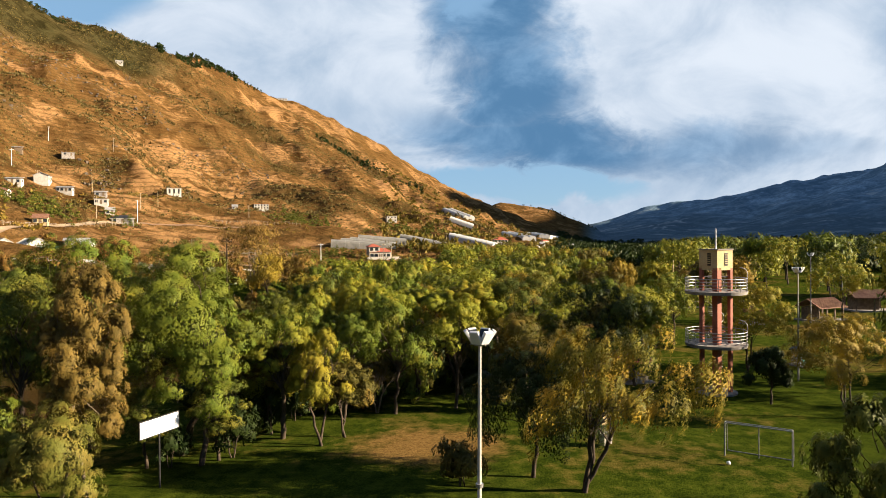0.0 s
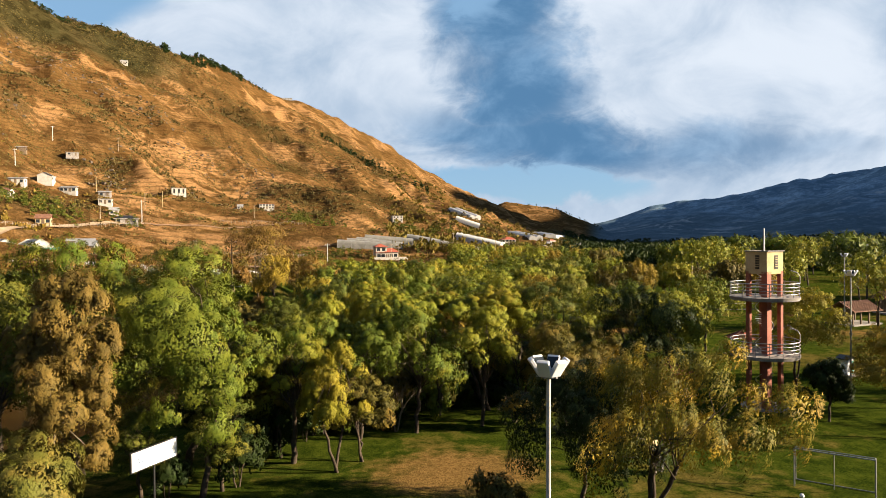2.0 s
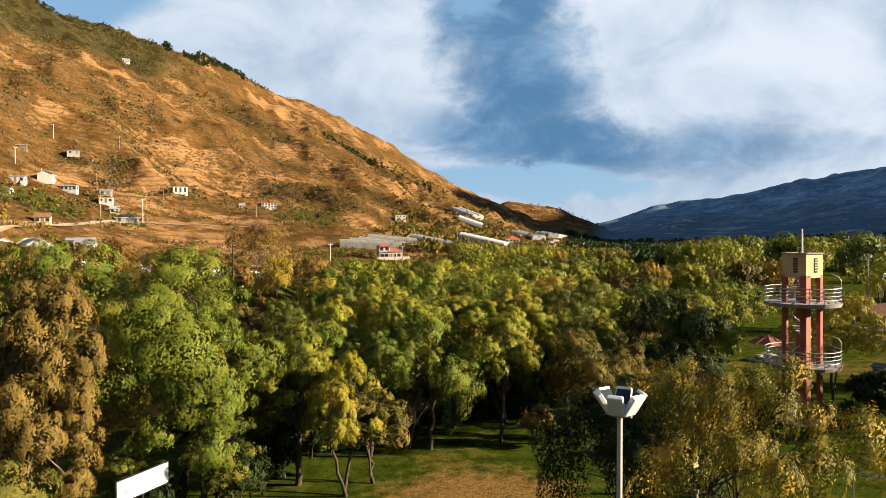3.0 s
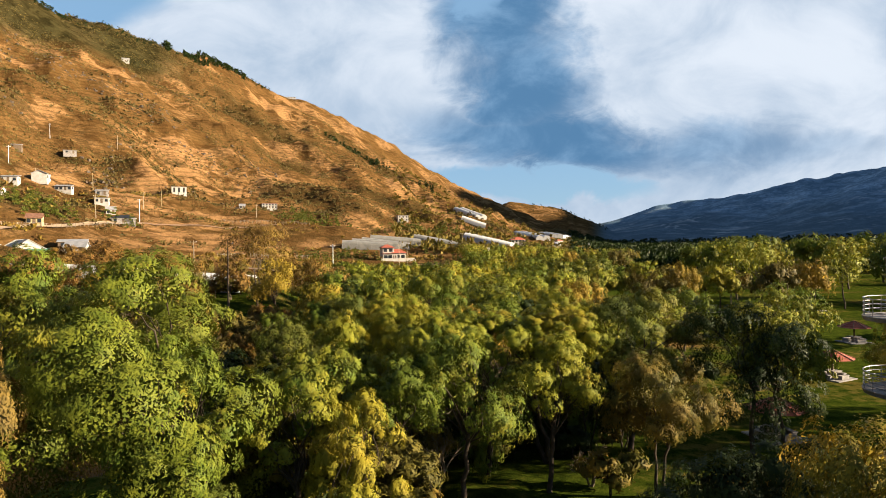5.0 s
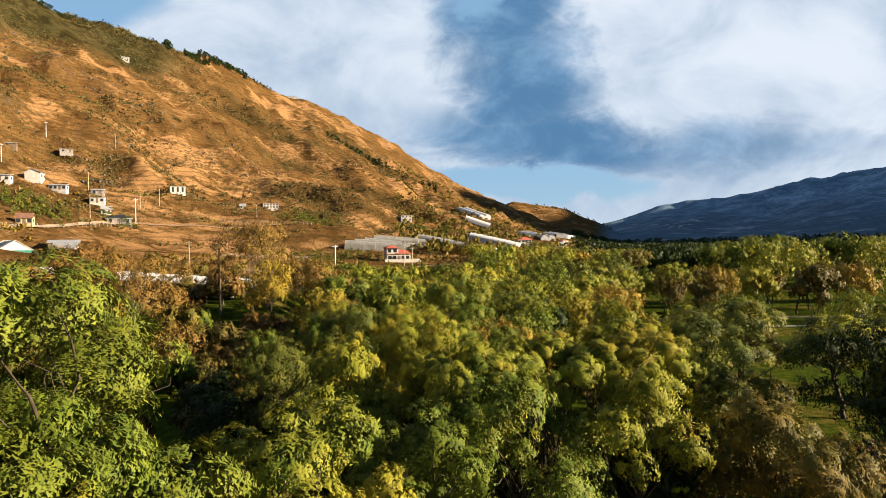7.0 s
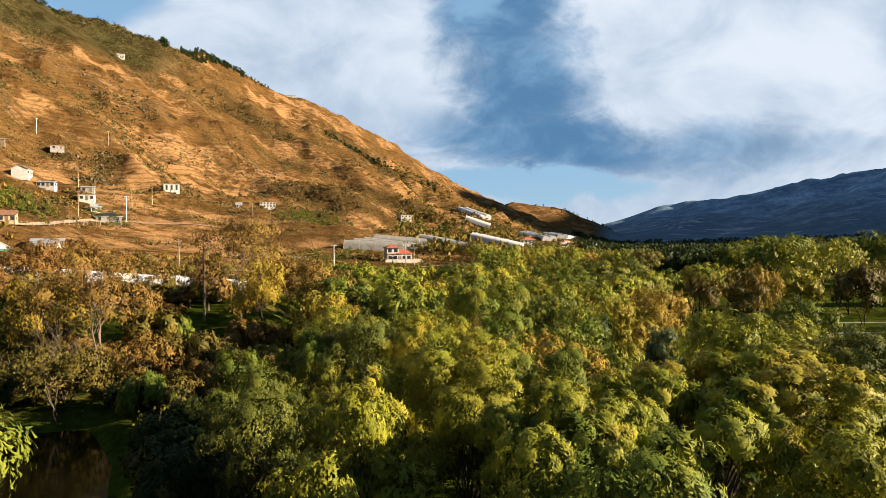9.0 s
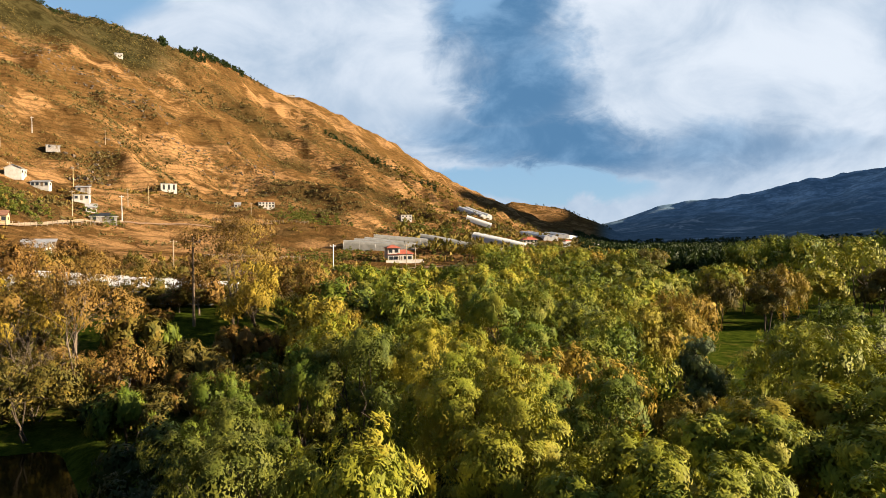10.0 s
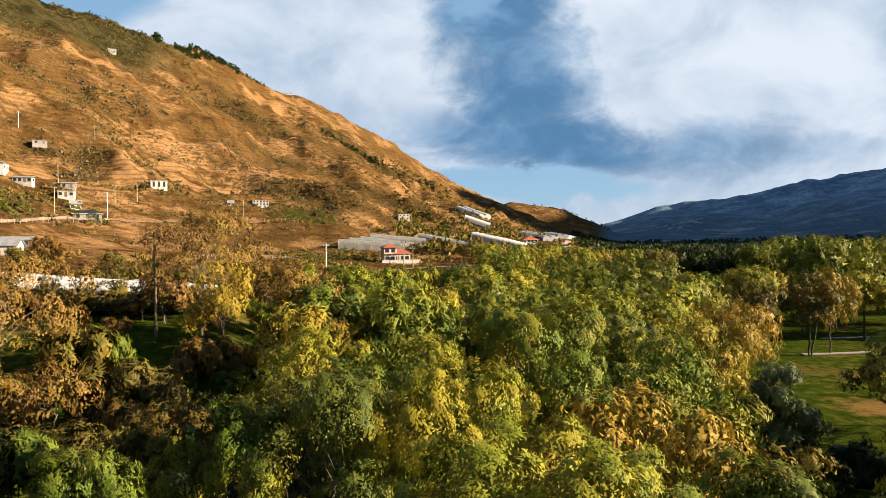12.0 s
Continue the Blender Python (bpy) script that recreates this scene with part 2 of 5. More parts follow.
def ground_mix(n):
    """Mown grass with straw-coloured patches by the park; dry slopes with scrub and bare earth on the hills; woods on
    the far side, blued for haze.
    """
    geo = n.add("ShaderNodeNewGeometry")
    co = geo.outputs["Position"]
    at = n.add("ShaderNodeAttribute", attribute_name="cover")
    sep = n.add("ShaderNodeSeparateColor")
    n.link(at.outputs["Color"], sep.inputs[0])
    hill, wood, bare = sep.outputs
    thick = at.outputs["Alpha"]
    fine, mid, big = n.noise(co, 9.0, 4, 0.7), n.noise(co, 0.9, 4, 0.6), n.noise(co, 0.07, 4, 0.6)
    grass = n.mix(n.step(n.math("ADD", n.math("MULTIPLY", fine, 0.5), n.math("MULTIPLY", mid, 0.5)), 0.38, 0.62), (0.0115, 0.0205, 0.0026), (0.0432, 0.0576, 0.0068))
    straw = n.mix(n.step(n.math("ADD", n.math("MULTIPLY", fine, 0.6), n.math("MULTIPLY", n.noise(co, 3.2, 3, 0.7), 0.4)), 0.36, 0.64), (0.0720, 0.0432, 0.0130), (0.1944, 0.1188, 0.0396))
    grass = n.mix(n.math("MULTIPLY", n.step(n.math("ADD", n.math("MULTIPLY", mid, 0.35), n.math("MULTIPLY", big, 0.65)), 0.50, 0.62), 0.45), grass, straw)
    grass = n.mix(n.step(n.math("ADD", bare, n.math("MULTIPLY", n.math("SUBTRACT", mid, 0.5), 0.7)), 0.35, 0.75), grass, straw)
    # dry hillside
    h1, h2, h3 = n.noise(co, 0.011, 6, 0.62, 0.6), n.noise(co, 0.055, 6, 0.68, 0.8), n.noise(co, 0.33, 6, 0.75, 0.3)
    dry = n.mix(n.step(h2, 0.36, 0.64), (0.0660, 0.0350, 0.0120), (0.1400, 0.0790, 0.0280))
    gold = n.step(n.math("ADD", n.math("MULTIPLY", h1, 0.55), n.math("MULTIPLY", h2, 0.45)), 0.50, 0.58)
    gold = n.math("MAXIMUM", gold, n.step(n.math("ADD", bare, n.math("MULTIPLY", n.math("SUBTRACT", h2, 0.5), 2.4)), 0.3, 0.8))
    dry = n.mix(n.math("MULTIPLY", gold, 0.85), dry, (0.2600, 0.1480, 0.0640))
    scrub = n.math("ADD", n.math("MULTIPLY", h3, 0.24), n.math("ADD", n.math("MULTIPLY", h2, 0.42), n.math("MULTIPLY", n.noise(co, 0.019, 5, 0.6, 0.5), 0.34)))
    scrub = n.math("ADD", scrub, n.math("MULTIPLY", n.math("SUBTRACT", thick, 0.25), 0.14))
    dry = n.mix(n.math("MULTIPLY", n.math("MULTIPLY", n.step(scrub, 0.475, 0.555), 0.75), n.math("SUBTRACT", 1.0, n.math("MULTIPLY", bare, 0.75))), dry, (0.0275, 0.0197, 0.0066))
    dry = n.mix(n.math("MULTIPLY", n.step(n.noise(co, 0.9, 3, 0.7), 0.54, 0.66), 0.55), dry, (0.0239, 0.0179, 0.0066))
    wv = n.add("ShaderNodeTexWave", wave_type="BANDS", bands_direction="Z")
    wv.inputs["Scale"].default_value, wv.inputs["Distortion"].default_value, wv.inputs["Detail"].default_value = 0.09, 11.0, 4.0
    wv.inputs["Detail Scale"].default_value = 0.35
    n.link(co, wv.inputs["Vector"])
    dry = n.mix(n.math("MULTIPLY", n.step(wv.outputs["Fac"], 0.70, 0.95), 0.40), dry, (0.0371, 0.0227, 0.0078))
    col = n.mix(hill, grass, dry)
    # far woods: the blue of distance haze is mixed into their colour
    hazy_forest = n.mix(n.step(n.math("ADD", n.math("MULTIPLY", h1, 0.5), n.math("MULTIPLY", h2, 0.5)), 0.42, 0.64), (0.0754, 0.1290, 0.1825), (0.2007, 0.2920, 0.3773))
    sepz = n.add("ShaderNodeSeparateXYZ")
    n.link(co, sepz.inputs[0])
    # darker towards the foot of the far slopes
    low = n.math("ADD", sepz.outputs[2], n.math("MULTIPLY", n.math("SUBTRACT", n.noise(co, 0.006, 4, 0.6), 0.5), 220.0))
    hazy_forest = n.mix(n.math("MULTIPLY", n.math("SUBTRACT", 1.0, n.step(low, 30.0, 170.0)), 0.7), hazy_forest, (0.0536, 0.0803, 0.0974))
    hazy_forest = n.mix(n.math("MULTIPLY", n.step(h3, 0.5, 0.7), 0.25), hazy_forest, (0.0267, 0.0389, 0.0438))
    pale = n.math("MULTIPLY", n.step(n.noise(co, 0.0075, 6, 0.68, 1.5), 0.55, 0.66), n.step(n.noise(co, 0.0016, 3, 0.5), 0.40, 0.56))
    hazy_forest = n.mix(n.math("MULTIPLY", pale, 0.6), hazy_forest, (0.30, 0.34, 0.36))
    # on the dry hill, dark olive with no haze
    hazy_forest = n.mix(hill, hazy_forest, n.mix(n.step(h2, 0.4, 0.6), (0.0112, 0.0131, 0.0056), (0.0319, 0.0319, 0.0131)))
    col = n.mix(wood, col, hazy_forest)
    relief = n.math("ADD", n.math("MULTIPLY", fine, 0.05), n.math("MULTIPLY", n.math("ADD", n.math("MULTIPLY", h3, 1.8), n.math("MULTIPLY", h2, 5.0)), hill))
    return bsdf(n, col, 1.0, 0.0, relief, 0.8, 1.0, 0.0)


M["ground"] = material("ground", ground_mix)

# ---- the lie of the land ----


def hash2(i, j, seed):
    v = np.sin(i * 127.1 + j * 311.7 + seed * 74.7) * 43758.5453
    return v - np.floor(v)


def vnoise(x, y, seed=0):
    i, j = np.floor(x), np.floor(y)
    f, g = x - i, y - j
    f, g = f * f * (3 - 2 * f), g * g * (3 - 2 * g)
    a, b, c, d = hash2(i, j, seed), hash2(i + 1, j, seed), hash2(i, j + 1, seed), hash2(i + 1, j + 1, seed)
    return (a * (1 - f) + b * f) * (1 - g) + (c * (1 - f) + d * f) * g


def fbm(x, y, octaves=4, seed=0):
    s, amp, tot = 0.0, 1.0, 0.0
    for k in range(octaves):
        s, tot = s + amp * (vnoise(x, y, seed + k) - 0.5), tot + amp
        x, y, amp = x * 2.03 + 11.3, y * 2.03 - 7.1, amp * 0.5
    return s / tot * 2


def smooth(v, lo, hi):
    t = np.clip((v - lo) / (hi - lo), 0, 1)
    return t * t * (3 - 2 * t)


def profile(angles, values, width=2.5):
    """A rounded run of values over the bearing, in degrees clockwise from +y."""
    grid = np.arange(-180, 180.01, 0.25)
    v = np.interp(grid, angles, values)
    k = np.exp(-0.5 * (np.arange(-20, 21) * 0.25 / width) ** 2)
    return grid, np.convolve(np.pad(v, 20, mode="edge"), k / k.sum(), mode="valid")


CREST_D = profile((-180.0, -100.0, -60.0, -42.0, -29.9, -27.9, -22.8, -19.9, -15.5, -12.2, -8.9, -4.9, -0.9, 4.2, 8.2, 12.2, 14.7, 18.5, 180.0), (800.0, 800.0, 800.0, 830.0, 870.0, 890.0, 930.0, 950.0, 1080.0, 1150.0, 1200.0, 1250.0, 1300.0, 1380.0, 1450.0, 1500.0, 1500.0, 1500.0, 1500.0), 1.0)
CREST_Z = profile((-180.0, -100.0, -60.0, -42.0, -29.9, -27.9, -22.8, -19.9, -15.5, -12.2, -8.9, -4.9, -0.9, 4.2, 8.2, 12.2, 14.7, 18.5, 180.0), (0.0, 330.0, 430.0, 404.0, 296.5, 292.0, 281.0, 276.0, 288.5, 273.5, 273.0, 237.0, 193.0, 130.5, 87.0, 51.0, 24.0, 0.0, 0.0), 0.5)
FOOT_D = profile((-180, -100, -32, -20, -10, 0, 5, 10, 17, 180), (200, 200, 230, 280, 275, 290, 290, 370, 700, 900))
FOOT_Z = profile((-180, -100, -32, -20, -10, 0, 5, 10, 17, 180), (4, 12, 17, 11, 7, 4.5, 5, 5, 2, 0))
MID_Z = profile((-180.0, -1.3, 6.7, 8.2, 10.7, 13.0, 14.7, 16.7, 19.2, 180.0), (0.0, 0.0, 97.6, 128.9, 116.9, 108.5, 79.4, 48.8, 0.0, 0.0), 0.4)
# Beyond 40 degrees an unseen high ridge is added to shade the far mountain.
FAR_Z = profile((-180.0, 8.2, 14.2, 16.6, 20.5, 22.8, 26.3, 29.3, 32.1, 35.2, 38.3, 46.0, 56.0, 75.0, 100.0, 140.0, 180.0), (0.0, 0.0, 52.0, 80.0, 144.0, 150.0, 168.0, 205.0, 254.0, 296.0, 312.0, 560.0, 900.0, 1000.0, 500.0, 0.0, 0.0), 0.5)



def at(p, a):
    return np.interp(a, *p)


def land(x, y):
    """Height of the ground."""
    x, y = np.asarray(x, float), np.asarray(y, float)
    a, d = np.degrees(np.arctan2(x - 4, y + 4)), np.hypot(x - 4, y + 4)
    fd, fz, cd, cz = at(FOOT_D, a), at(FOOT_Z, a), at(CREST_D, a), at(CREST_Z, a)
    z = fz * smooth(d, 95, fd) ** 1.2
    z = z + 4.9 * smooth(d, 92, 121) * (1 - smooth(d, 142, 172)) * smooth(-a, 7, 13) * (1 - smooth(-a, 60, 90))
    u = np.clip((d - fd) / np.maximum(cd - fd, 1), 0, None)
    up = np.where(u < 1, np.clip(u, 0, 1) ** 1.35, 1 - 0.35 * smooth(u, 1, 2.2))
    hill = np.maximum(cz - fz, 0) * up
    rough = smooth(d, fd - 30, fd + 160)
    gul = np.abs(fbm(x / 95 + y / 300, y / 160, 3, 5))
    hill = hill + rough * smooth(cz, 20, 90) * (fbm(x / 60, y / 60, 4, 9) * 13 - gul * 26 * smooth(u, 0.05, 0.3) * (1 - smooth(u, 0.75, 1.0)) + fbm(x / 17, y / 17, 3, 3) * 4.5)
    mid = at(MID_Z, a) * smooth(d, 1500, 2000) * (1 - 0.5 * smooth(d, 2000, 2600))
    mid = mid * (1 + 0.10 * fbm(x / 90, y / 90, 4, 2))
    far = at(FAR_Z, a) * smooth(d, 1150, 3300) ** 1.1
    far = far * (1 + smooth(d, 1200, 1800) * (1 - 0.8 * smooth(d, 2900, 3300)) * 0.45 * fbm(x / 420, y / 420, 5, 21)) + at(FAR_Z, a) * 0.02 * fbm(x / 60, y / 60, 3, 8) * smooth(d, 1200, 2000)
    z = z + np.maximum(np.maximum(hill, mid), far)
    z = z + fbm(x / 9, y / 9, 3, 1) * 0.10 * (1 - rough)
    # the levelled yard of the barn
    yard = 1 - smooth(np.hypot(x + 107, y - 196), 14, 25)
    z = z + (10.4 - z) * yard
    # pond basin and river bed
    pond = ((x + 33) / 15.0) ** 2 + ((y - 60) / 19.0) ** 2 + 0.35 * fbm(x / 8, y / 8, 3, 4)
    z = z - 1.7 * (1 - smooth(pond, 0.75, 1.15))
    rx = 148 - (y - 430) * 0.22
    z = z - 4.5 * (1 - smooth(np.abs(x - rx), 13, 24)) * smooth(y, 315, 350) * (1 - smooth(y, 520, 560))
    return z


def height(x, y):
    return float(land(x, y))


def mesh_np(name, verts, faces, mat=None, smooth_faces=False):
    """A mesh from arrays of corners and of faces that all have as many corners."""
    me = bpy.data.meshes.new(name)
    verts, faces = np.asarray(verts, np.float32), np.asarray(faces, np.int32)
    me.vertices.add(len(verts))
    me.vertices.foreach_set("co", verts.ravel())
    me.loops.add(faces.size)
    me.loops.foreach_set("vertex_index", faces.ravel())
    me.polygons.add(len(faces))
    me.polygons.foreach_set("loop_start", np.arange(0, faces.size, faces.shape[1], dtype=np.int32))
    me.update(calc_edges=True)
    me.polygons.foreach_set("use_smooth", np.full(len(faces), smooth_faces))
    if mat:
        me.materials.append(M[mat])
    return me


BARE_FIELDS = [(-16.1, 377, 3.1, 9), (-13.9, 366, 2.6, 8), (-19.1, 333, 3.6, 7), (-16.3, 307, 2.3, 20), (-20.3, 301, 2.6, 11), (-8.9, 332, 2.0, 11), (-29.3, 357, 2.0, 13), (-27.2, 405, 1.8, 19),
               (-30.7, 653, 3.0, 9), (-14.3, 1000, 1.0, 24), (-13.0, 1014, 1.1, 28), (-11.3, 1008, 1.1, 43), (-11.3, 1110, 0.9, 38), (-9.4, 1123, 0.9, 16), (-1.9, 778, 1.1, 68),
               (-0.2, 863, 0.8, 60), (1.3, 799, 0.7, 80), (-21.6, 447, 2.0, 37), (-18.6, 507, 2.0, 24), (-4.0, 518, 2.6, 7), (-5.8, 1147, 1.0, 37), (-2.8, 1231, 1.0, 41), (-24.9, 720, 3.6, 12)]
THICKETS = [(-30.9, 503, 1.8, 16), (-23.1, 819, 1.8, 40), (-14.8, 849, 2.0, 40), (-12.5, 837, 2.3, 44), (-6.8, 981, 1.3, 55), (-4.4, 965, 1.4, 71), (-2.4, 894, 0.9, 71), (-12.3, 557, 1.5, 13), (-29.2, 305, 3.6, 15), (-26.1, 348, 1.8, 9),
            (-30.7, 362, 2.0, 13), (-26.5, 449, 1.1, 8), (-24.2, 462, 0.8, 25), (-7.9, 493, 1.5, 48), (-10.7, 714, 2.0, 39), (-8.8, 545, 3.1, 15), (-3.5, 683, 2.0, 12), (0.7, 650, 1.1, 26)]


def patches(spots, x, y):
    """How far a place lies within soft ovals given by bearing, distance and their half widths, with ragged rims."""
    a, d = np.degrees(np.arctan2(x - 4, y + 4)), np.hypot(x - 4, y + 4)
    a, d = a + 0.7 * fbm(x / 30, y / 30, 3, 51), d + 12 * fbm(x / 24, y / 24, 3, 52)
    best = np.zeros_like(a)
    for a0, d0, sa, sd in spots:
        best = np.maximum(best, np.exp(-((a - a0) / sa) ** 2 - ((d - d0) / sd) ** 2))
    return best


def build_ground():
    front = np.arange(-42, 46.01, 0.20)
    rest = np.arange(49, 315, 3.0)
    ang = np.radians(np.concatenate([front, rest]))
    dist = np.concatenate([[0.5], np.geomspace(2, 200, 60), np.geomspace(204, 1150, 150), np.geomspace(1170, 4900, 60)])
    na, nd = len(ang), len(dist)
    x = 4 + np.sin(ang)[None] * dist[:, None]
    y = -4 + np.cos(ang)[None] * dist[:, None]
    z = land(x, y)
    verts = np.stack([x, y, z], -1).reshape(-1, 3)
    i, j = np.meshgrid(np.arange(nd - 1), np.arange(na), indexing="ij")
    k = (j + 1) % na
    faces = np.stack([i * na + j, i * na + k, (i + 1) * na + k, (i + 1) * na + j], -1).reshape(-1, 4)[:, ::-1]
    me = mesh_np("ground", verts, faces, "ground", True)
    a, d = np.degrees(np.arctan2(x - 4, y + 4)), np.hypot(x - 4, y + 4)
    hill = smooth(d + 25 * fbm(x / 40, y / 40, 3, 6), at(FOOT_D, a) - 60 - 60 * smooth(-a, 2, 8), at(FOOT_D, a) - 5 - 55 * smooth(-a, 2, 8)) * (1 - smooth(a, 11 + 4 * smooth(d, 1250, 1500), 17))
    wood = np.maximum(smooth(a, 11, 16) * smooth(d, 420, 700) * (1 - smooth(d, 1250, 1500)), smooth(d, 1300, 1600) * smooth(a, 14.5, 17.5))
    # the left hill turns darker above about 210 m
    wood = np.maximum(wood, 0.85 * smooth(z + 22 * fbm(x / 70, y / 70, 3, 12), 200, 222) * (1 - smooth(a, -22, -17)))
    straw = 0.85 * np.exp(-(((x - 5.5) / 7.5) ** 2 + ((y - 36.0) / 5.0) ** 2)) + 0.7 * np.exp(-(((x - 62) / 16) ** 2 + ((y - 84) / 6) ** 2)) + 0.5 * np.exp(-(((x - 25) / 4) ** 2 + ((y - 24) / 4) ** 2)) + 0.8 * np.exp(-(((x - 33) / 5) ** 2 + ((y - 90) / 4) ** 2))
    field = 1.0 * patches(BARE_FIELDS, x, y)
    thick = patches(THICKETS, x, y)
    straw = np.maximum(straw, field * hill)
    col = np.stack([hill, wood, np.clip(straw, 0, 1), thick], -1).reshape(-1, 4).astype(np.float32)
    at_ = me.color_attributes.new("cover", "FLOAT_COLOR", "POINT")
    at_.data.foreach_set("color", col.ravel())
    tagged(new("ground", me), "grassy valley floor rising into dry scrub-covered hills", "ground", kind="structure")


build_ground()


def sheet(name, pts, z, mat, label, category):
    me = mesh_np(name, [(x, y, z) for x, y in pts], [list(range(len(pts)))], mat)
    return tagged(new(name, me), label, category, kind="structure")


sheet("water", [(-32 + 17.5 * math.cos(t), 60 + 22 * math.sin(t)) for t in np.linspace(0, 2 * math.pi, 40, endpoint=False)], -0.75, "pond", "still brown pond water among the trees", "pond")
sheet("water", [(148 - (y - 430) * 0.22 + s * 21, y) for s, ys in ((-1, (330, 400, 470, 540)), (1, (540, 470, 400, 330))) for y in ys], -3.0, "water", "pale river between wooded banks", "river")

# ---- trees ----
rng = np.random.default_rng(7)


def thing(name, label, category, m=None, group=""):
    """An empty at the foot of a thing, which its parts are joined to."""
    ob = tagged(new(name), label, category, group)
    ob.empty_display_size = 0.1
    if m is not None:
        ob.matrix_basis = m
    return ob


def unit(v):
    return v / np.maximum(np.linalg.norm(v, axis=-1, keepdims=True), 1e-6)


def tube(path, radii, sides=6):
    """Corners and faces of a bent, tapering tube."""
    path, radii = np.asarray(path, float), np.asarray(radii, float)
    d = unit(np.gradient(path, axis=0))
    side = unit(np.cross(d, np.array([0.31, 0.95, 0.05])))
    up = np.cross(side, d)
    t = np.linspace(0, 2 * np.pi, sides, endpoint=False)
    ring = path[:, None] + radii[:, None, None] * (np.cos(t)[None, :, None] * side[:, None] + np.sin(t)[None, :, None] * up[:, None])
    n = len(path)
    i, j = np.meshgrid(np.arange(n - 1), np.arange(sides), indexing="ij")
    k = (j + 1) % sides
    f = np.stack([i * sides + j, i * sides + k, (i + 1) * sides + k, (i + 1) * sides + j], -1).reshape(-1, 4)
    return ring.reshape(-1, 3), f


def join(pieces):
    vs, fs, o = [], [], 0
    for v, f in pieces:
        vs.append(v), fs.append(f + o)
        o += len(v)
    return np.concatenate(vs), np.concatenate(fs)


def bough(g, a, b, r0, r1, sag=0.0, wob=0.12, n=6, sides=6):
    t = np.linspace(0, 1, n)[:, None]
    p = a + (b - a) * t
    L = np.linalg.norm(b - a)
    p = p + g.normal(0, wob * L / 4, (n, 3)) * np.sin(np.pi * t) + np.array([0, 0, sag]) * L * np.sin(np.pi * t)
    return tube(p, np.linspace(r0, r1, n), sides)


def leaf_tris(base, axis, side, length, width):
    """Pointed leaves."""
    n = len(base)
    L, W = length[:, None], width[:, None]
    v = np.stack([base + side * W, base - side * W, base + axis * L], 1)
    return v.reshape(-1, 3), np.arange(n * 3).reshape(n, 3)


def tree_meshes(seed, h, r, leaves, size=0.2, form="round", bark="bark", leaf="leaf_green", trunk_r=0.17, clear=0.22, stems=1, thin=1.0, far=False, lean=(0.0, 0.0)):
    """The trunk with its limbs, and the crown: lobes set with tufts, each tuft a dense burst of leaves, with dark gaps between."""
    g = np.random.default_rng(seed)
    base = np.array([0.0, 0.0, 0.0])
    n_lobe = {"round": 19, "willow": 20, "upright": 38, "shrub": 8, "column": 18}[form]
    if far:
        n_lobe = int(n_lobe * 0.68)
    zc, zr = h * (1 + clear) / 2, h * (1 - clear) / 2
    k = np.arange(n_lobe) + 0.5
    zz = np.clip(1 - 1.66 * k / n_lobe, -0.95, 1)
    th = k * 2.39996 + g.normal(0, 0.40, n_lobe)
    d = unit(np.stack([np.sqrt(1 - zz * zz) * np.cos(th), np.sqrt(1 - zz * zz) * np.sin(th), zz], 1) + g.normal(0, 0.17, (n_lobe, 3)))
    rad = np.where(np.arange(n_lobe) % 6 < 5, g.uniform(0.60, 0.94, n_lobe), g.uniform(0.1, 0.4, n_lobe))[:, None]
    lobe = d * rad * np.array([r, r, zr]) + np.array([0, 0, zc])
    lobe[:, :2] += g.normal(0, r * 0.10, (n_lobe, 2))
    if form == "column":
        lobe[:, :2] *= (0.35 + 0.65 * (1 - (lobe[:, 2:] / h)) * 1.3)
    lr = g.uniform(0.22, 0.40, n_lobe) * min(r, zr * 1.15) * (1.5 if form == "shrub" else 1.3 if form == "upright" else 1.2 if far else 1.0)
    over = lobe[:, 2] + lr * 1.0 - h
    lobe[:, 2] -= np.maximum(over, 0)
    pieces = []
    heads = []
    for s in range(stems):
        sway = g.normal(0, 0.05 * h, 3) * np.array([1, 1, 0]) * (1.0 if stems == 1 else 1.5)
        foot = base + np.array([g.normal(0, 0.12), g.normal(0, 0.12), -0.15]) * (0 if stems == 1 else 1) + np.array([0, 0, -0.15])
        head = np.array([0, 0, h * (0.40 + 0.12 * g.random())]) + sway
        r0 = trunk_r * thin / math.sqrt(stems)
        pieces.append(bough(g, foot, head, r0, r0 * 0.62, 0, 0.08, 5 if far else 7, 5 if far else 7))
        heads.append((head, r0 * 0.62))
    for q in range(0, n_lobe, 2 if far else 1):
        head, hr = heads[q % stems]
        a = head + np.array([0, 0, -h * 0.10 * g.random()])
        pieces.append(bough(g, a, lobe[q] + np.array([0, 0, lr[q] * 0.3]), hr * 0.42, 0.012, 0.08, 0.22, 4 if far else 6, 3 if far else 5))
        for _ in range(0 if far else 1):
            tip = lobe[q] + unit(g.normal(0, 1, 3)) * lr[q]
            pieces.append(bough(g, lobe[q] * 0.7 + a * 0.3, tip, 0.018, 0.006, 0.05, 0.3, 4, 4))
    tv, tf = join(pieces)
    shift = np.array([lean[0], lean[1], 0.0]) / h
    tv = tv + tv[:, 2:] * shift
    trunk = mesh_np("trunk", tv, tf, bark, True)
    # tufts on the upper and outer side of each lobe
    nt = 6 if far else 11
    up = unit(unit(lobe - np.array([0, 0, zc - zr * 0.6])) * 0.7 + np.array([0, 0, 0.7]))
    e1 = unit(np.cross(up, np.array([0.37, 0.91, 0.11])))
    e2 = np.cross(up, e1)
    kt = np.arange(nt) + 0.5
